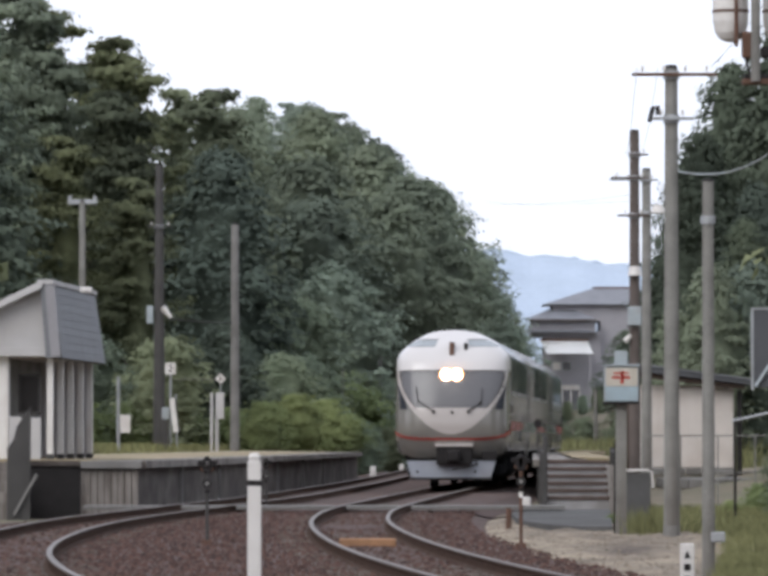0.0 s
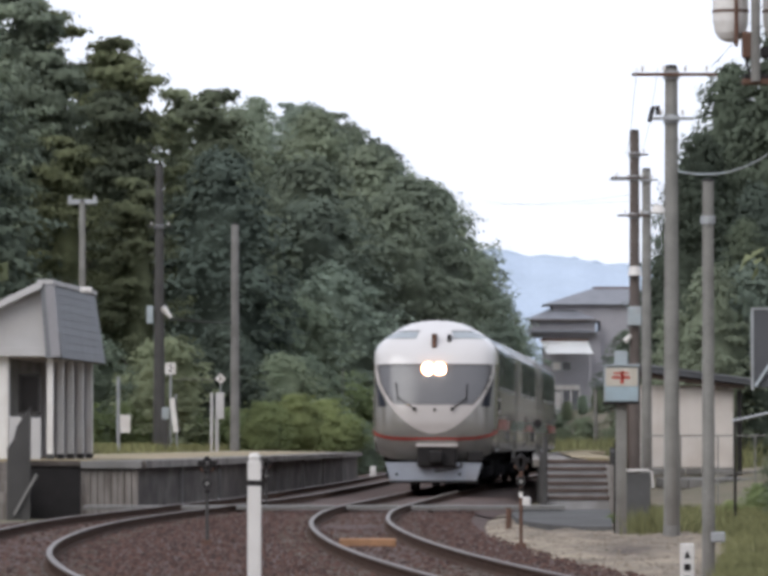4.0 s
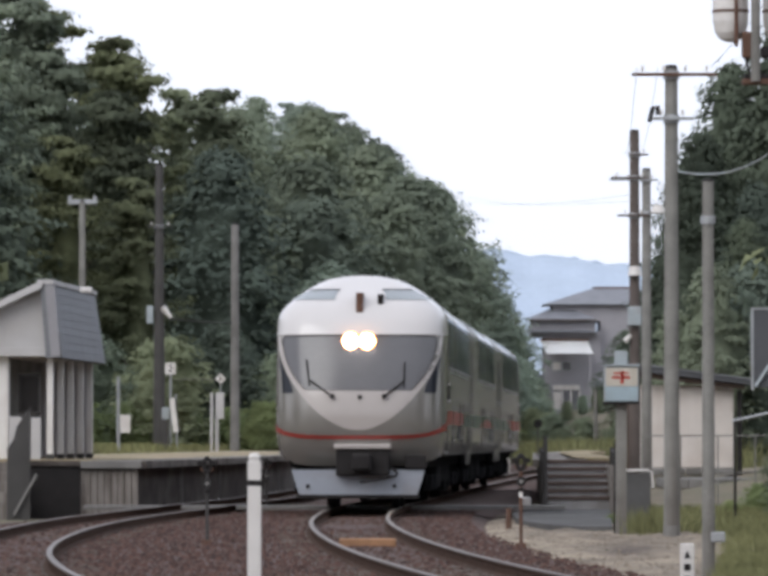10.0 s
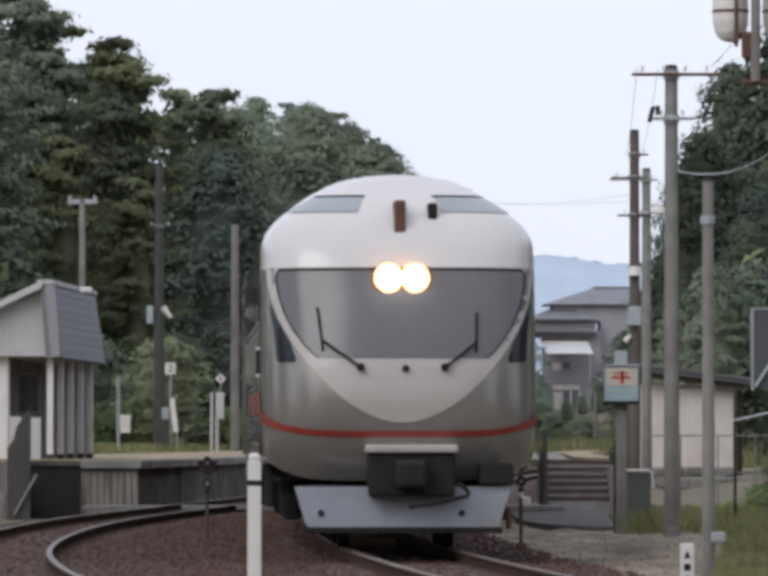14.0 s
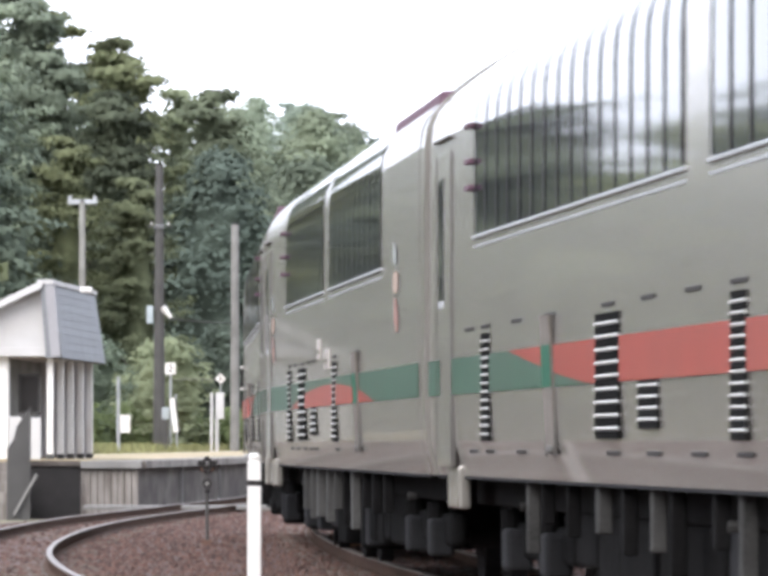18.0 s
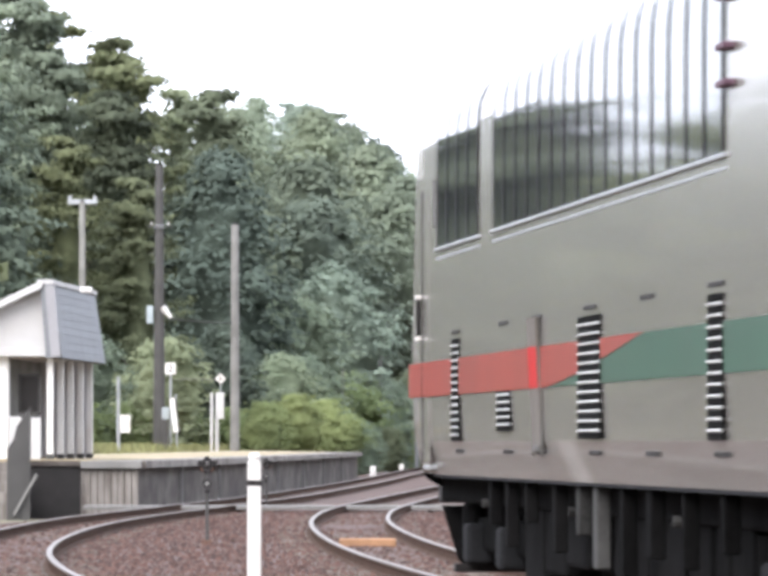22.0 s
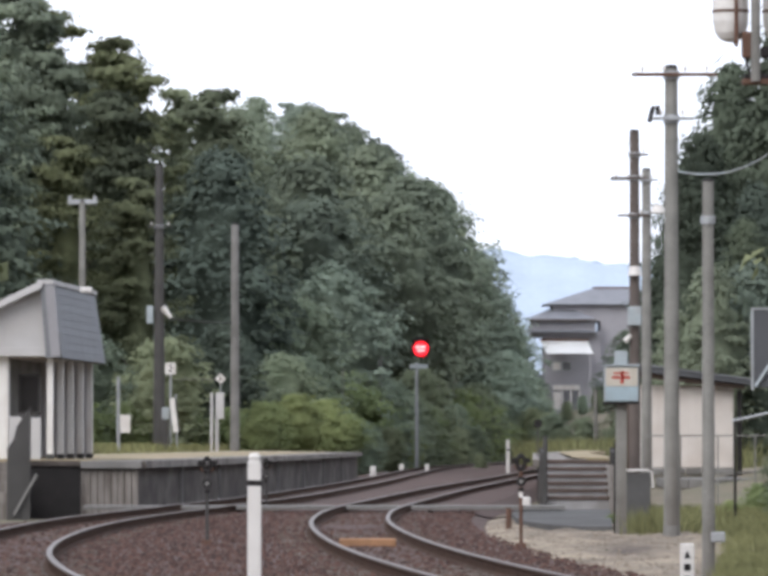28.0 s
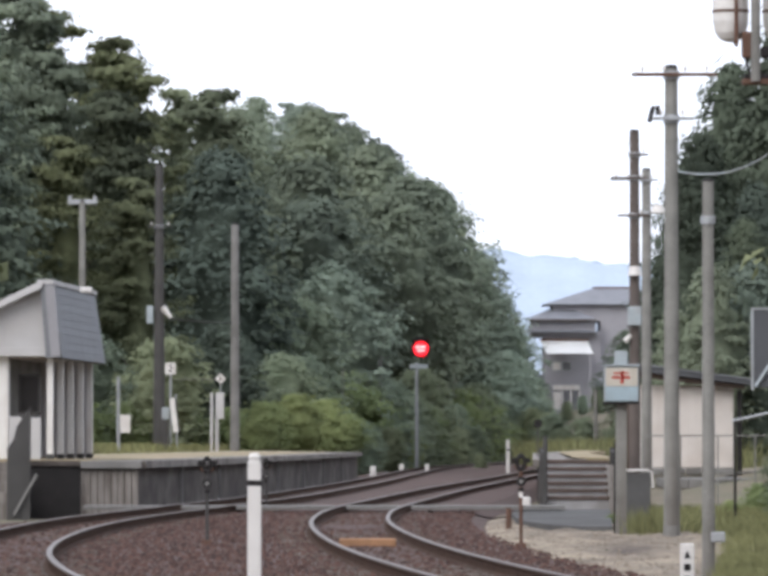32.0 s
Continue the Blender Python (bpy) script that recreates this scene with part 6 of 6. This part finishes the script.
# understorey at the foot of the wood and round the far house
for i in range(56):
    t = rnd.random()
    y = 236 + 200 * t
    x = float(np.interp(y, [236, 262, 300, 350, 400, 450], [-4.6, -2.4, 1.2, 4.0, 7.0, 10.2])) - rnd.uniform(0, 1.8)
    plant(4 if rnd.random() < 0.25 else 5, x, y, slope(x, y) - 0.1, rnd.uniform(2.4, 5.6), 1.1, i * 40)
for x, y, h in ((9.7, 415, 6.6), (10.7, 420, 4.4), (11.5, 425, 2.4), (12.3, 428, 1.6), (9.6, 430, 6.2), (10.8, 436, 4.0), (11.8, 445, 2.8), (12.4, 452, 2.2), (10.3, 405, 3.0), (11.4, 410, 2.2), (8.6, 410, 7.5), (16.5, 400, 6.3), (17.6, 404, 5.8), (13.4, 430, 1.6), (14.6, 432, 1.5), (15.6, 428, 2.0)):
    plant(1 if h > 4.5 else 5, x, y, slope(x, y) - 0.1, h, 1.1, x * 50)
# unseen trees added to darken what the train's right side reflects
for i in range(22):
    plant(8, 23 + i * 2.6 + 2 * rnd.random(), 252 + i * 9, 0.2, rnd.uniform(16, 21), 1.1, i * 33)
for x, y, h in ((14.0, 268, 12), (15.4, 290, 13), (16.8, 315, 14), (18.4, 345, 14), (20.5, 380, 15), (16.4, 275, 14), (18.6, 305, 15), (21.5, 350, 16)):
    plant(7, x, y, 0.2, h, 0.9, y * 7)
# unseen trees added beside and behind the camera to shape reflections and shade
for i in range(18):
    x = -42 + i * 5.0
    if not 4 < x < 18:
        plant(8, x + rnd.random(), -44 - 5 * rnd.random(), -0.3, rnd.uniform(15, 19), 1.0, i * 61)
for i in range(17):
    plant(8, -17 - 3 * rnd.random(), -40 + i * 15, -0.3, rnd.uniform(11, 13) if i > 12 else rnd.uniform(9, 10.5) if i > 10 else rnd.uniform(7.0, 8.2), 1.25 if i > 12 else 1.8, i * 70)
for i in range(16):
    plant(8, -40 + i * 5.0 + (14 if i > 8 else 0), -85 - 6 * rnd.random(), -0.3, rnd.uniform(9, 12), 1.5, i * 50)
for i in range(14):
    plant(8, 19 + 4 * rnd.random(), -30 + i * 17, -0.3, rnd.uniform(9, 13), 1.6, i * 70)
# shrubs beside the platform and in the distance
for x, y, h in ((-4.4, 214, 1.9), (-3.2, 217, 2.2), (-2.2, 220, 2.0), (-1.4, 222, 1.5), (-5.6, 216, 1.7), (-7.5, 215, 1.8), (-9.2, 214, 1.9), (-11, 213, 2.0),
                (0.2, 262, 2.2), (1.6, 300, 2.4), (3.0, 322, 2.6), (4.2, 335, 2.4), (2.2, 312, 3.0), (-0.9, 255, 2.4), (5.4, 345, 2.4), (-2.6, 240, 2.6), (4.9, 300, 1.0),
                (8.8, 290, 2.2), (10.2, 300, 2.8), (11.6, 295, 2.2), (12.6, 310, 3.0), (9.5, 330, 3.0), (13.4, 300, 2.6),
                (4.75, 99, 0.25), (4.45, 92, 0.22), (3.8, 98, 0.3), (6.6, 112, 0.4), (7.4, 116, 0.7), (8.4, 118, 1.1)):
    plant(5 if y > 224 else 4, x, y, slope(x, y) - 0.05 if y > 225 or x > 0 else 0.75, h, 1.25, x * 99 + y)


# light brush along the foot of the wood beyond the platform
for i in range(13):
    y = 236 + i * 10
    plant(5, loop_x(y) - 3.3 - rnd.random(), y, -0.35, rnd.uniform(1.6, 2.8), 1.15, i * 47)


# ---- grass ----
def grass(label, places, blade, width):
    vs, fs = [], []
    r = np.random.RandomState(7)
    for x, y, z in places:
        for _ in range(5):
            h = blade * (0.5 + r.rand())
            a, lean = r.rand() * 6.283, r.randn(2) * 0.35 * h
            dx, dy = math.cos(a) * width, math.sin(a) * width
            px, py = x + r.randn() * 0.06, y + r.randn() * 0.2
            k = len(vs)
            vs += [(px - dx, py - dy, z), (px + dx, py + dy, z), (px + lean[0] * 0.5 + dx * 0.6, py + lean[1] * 0.5, z + h * 0.6), (px + lean[0], py + lean[1], z + h), (px + lean[0] * 0.5 - dx * 0.6, py + lean[1] * 0.5, z + h * 0.6)]
            fs.append((k, k + 1, k + 2, k + 3, k + 4))
    tagged(raw("grass", vs, fs, GRASS), label, "grass", kind="stuff")


r = random.Random(5)
grass("uneven grass and weeds along the back of the platform", [(left_edge(y) - r.uniform(4.6, 8.8), y, 0.8) for y in (r.uniform(150, 214) for _ in range(1500))], 0.26, 0.02)
grass("weeds and grass beside the gravel strip", [(0.0585 * y + 2.2 * r.random() ** 1.5, y, -0.3) for y in (r.uniform(48, 104) for _ in range(3800))] + [(0.0445 * y + r.uniform(-0.25, 0.25), y, -0.3) for y in (r.uniform(87, 97) for _ in range(260))] + [(r.uniform(0.044, 0.064) * y, y, -0.3) for y in (r.uniform(90, 118) for _ in range(1500))] + [((0.0575 + 0.012 * r.random() ** 0.8) * y, y, -0.3) for y in (r.uniform(47, 66) for _ in range(3200))], 0.19, 0.008)
grass("tall rank weeds round the feet of the poles", [(c * y + r.gauss(0, 0.14), y, -0.3) for c, y in ((r.choice((0.0435, 0.0465, 0.0475, 0.0505, 0.057)), r.uniform(86, 94)) for _ in range(420))], 0.36, 0.007)
grass("tall pale weeds beyond the steps", [(r.uniform(6.5, 14), y, 0.1) for y in (r.uniform(215, 300) for _ in range(2500))], 0.9, 0.03)
grass("weeds at the foot of the wood", [(loop_x(y) - r.uniform(2.8, 6.0), y, -0.3) for y in (r.uniform(216, 330) for _ in range(2500))], 0.6, 0.025)

# ---- loose stones ----
def stones(label, count, mat, spot, small, large, seed):
    vs, fs = [], []
    rr = np.random.RandomState(seed)
    for _ in range(count):
        c = spot(rr)
        if c is None:
            continue
        s = small + (large - small) * rr.rand() ** 2
        k = len(vs)
        o = rr.rand(6, 3) * 0.5 - 0.25
        for d, e in zip(((1, 0, 0), (-1, 0, 0), (0, 1, 0), (0, -1, 0), (0, 0, 0.9), (0, 0, -0.9)), o):
            vs.append(tuple(np.array(c) + s * (np.array(d) + e)))
        fs += [(k, k + 2, k + 4), (k + 2, k + 1, k + 4), (k + 1, k + 3, k + 4), (k + 3, k, k + 4)]
    tagged(raw("stones", vs, fs, mat), label, "stones", kind="stuff")


def on_bed(rr):
    y = 47 + 62 * rr.rand() ** 1.5
    lo, hi = loop_x(y) - 1.6, main_x(y) + 1.9
    x = lo + (hi - lo) * rr.rand()
    if min(abs(x - c) for c in (main_x(y) - 0.566, main_x(y) + 0.566, loop_x(y) - 0.566, loop_x(y) + 0.566)) < 0.09:
        return None
    return (x, y, -0.145 + 0.02 * rr.rand())


def on_strip(rr):
    y = 46 + 56 * rr.rand()
    i = 1.5 + 13.5 * rr.rand()
    rim = min(smooth01(0, 4, i), smooth01(16, 11, i))
    x = main_x(y) + 1.3 + i * 0.33
    return (x, y, -0.40 + 0.2 * rim + 0.06 * noise.noise((x * 1.3, y * 0.22, 0)) + 0.05 * noise.noise((x * 3, y * 0.6, 4)))


PEBBLE = material("mixed_pebble", (0.20, 0.165, 0.13), 0.95, 0, 2, 0.3, 0.3, 40, island=1.2)
stones("loose rust-brown ballast stones between the rails", 30000, STONE, on_bed, 0.016, 0.034, 3)
stones("loose pebbles on the sandy strip", 9000, PEBBLE, on_strip, 0.008, 0.026, 8)


# ---- what moves ----
FRONT = [(0.0, 150.2), (1.5, 147.0), (3.0, 142.6), (4.5, 136.3), (6.0, 128.6), (7.5, 119.4), (9.0, 109.1), (10.5, 96.3), (12.0, 82.7), (13.0, 72.6), (14.0, 62.0), (14.5, 56.8), (15.5, 46.2), (16.5, 35.75), (17.0, 30.8),
         (18.0, 21.4), (19.0, 11.9), (20.0, 2.3), (21.0, -7.3), (22.0, -16.95), (23.0, -26.6), (32.0, -113.5)]


FINE_T = np.arange(-2.0, 34.0, 0.05)
FINE_S = np.interp(FINE_T, [a for a, b in FRONT], [b for a, b in FRONT])
FINE_S[FINE_T < 0] = FRONT[0][1] - FINE_T[FINE_T < 0] * 1.9
FINE_S[FINE_T > 32] = FRONT[-1][1] - (FINE_T[FINE_T > 32] - 32) * 9.65
BELL = np.exp(-0.5 * (np.arange(-24, 25) / 6.0) ** 2)
FINE_S = np.convolve(FINE_S, BELL / BELL.sum(), mode="same")


def front_at(t):
    """How far beyond the camera's side the nose is."""
    return float(np.interp(t, FINE_T, FINE_S))


def motions():
    times = [round(0.25 * i, 2) for i in range(129)]
    for k, car in enumerate((lead_car, middle_car, tail_car)):
        rows = []
        for t in times:
            s = front_at(t) + k * 20.1
            a, b = on_main(s + 3.4), on_main(s + CAR - 3.4)
            d = (b - a).normalized()
            at = a - d * 3.4
            rows.append((t, pose(at.x, at.y, 0, 0, 0, math.degrees(math.atan2(-d.x, d.y)))))
        walk(car, rows)
    # wheels roll with the way made
    turns = [(0.0, 0.0)]
    for i in range(1, 961):
        t = i / 30
        way = front_at(0.0) - front_at(t)
        if math.degrees((way - turns[-1][1]) / 0.43) > 38 or i == 960:
            turns.append((t, way))
    for w in WHEELS:
        base = w.matrix_basis.translation.copy()
        walk(w, [(t, Matrix.Translation(base) @ Matrix.Rotation(way / 0.43, 4, "X")) for t, way in turns])


motions()
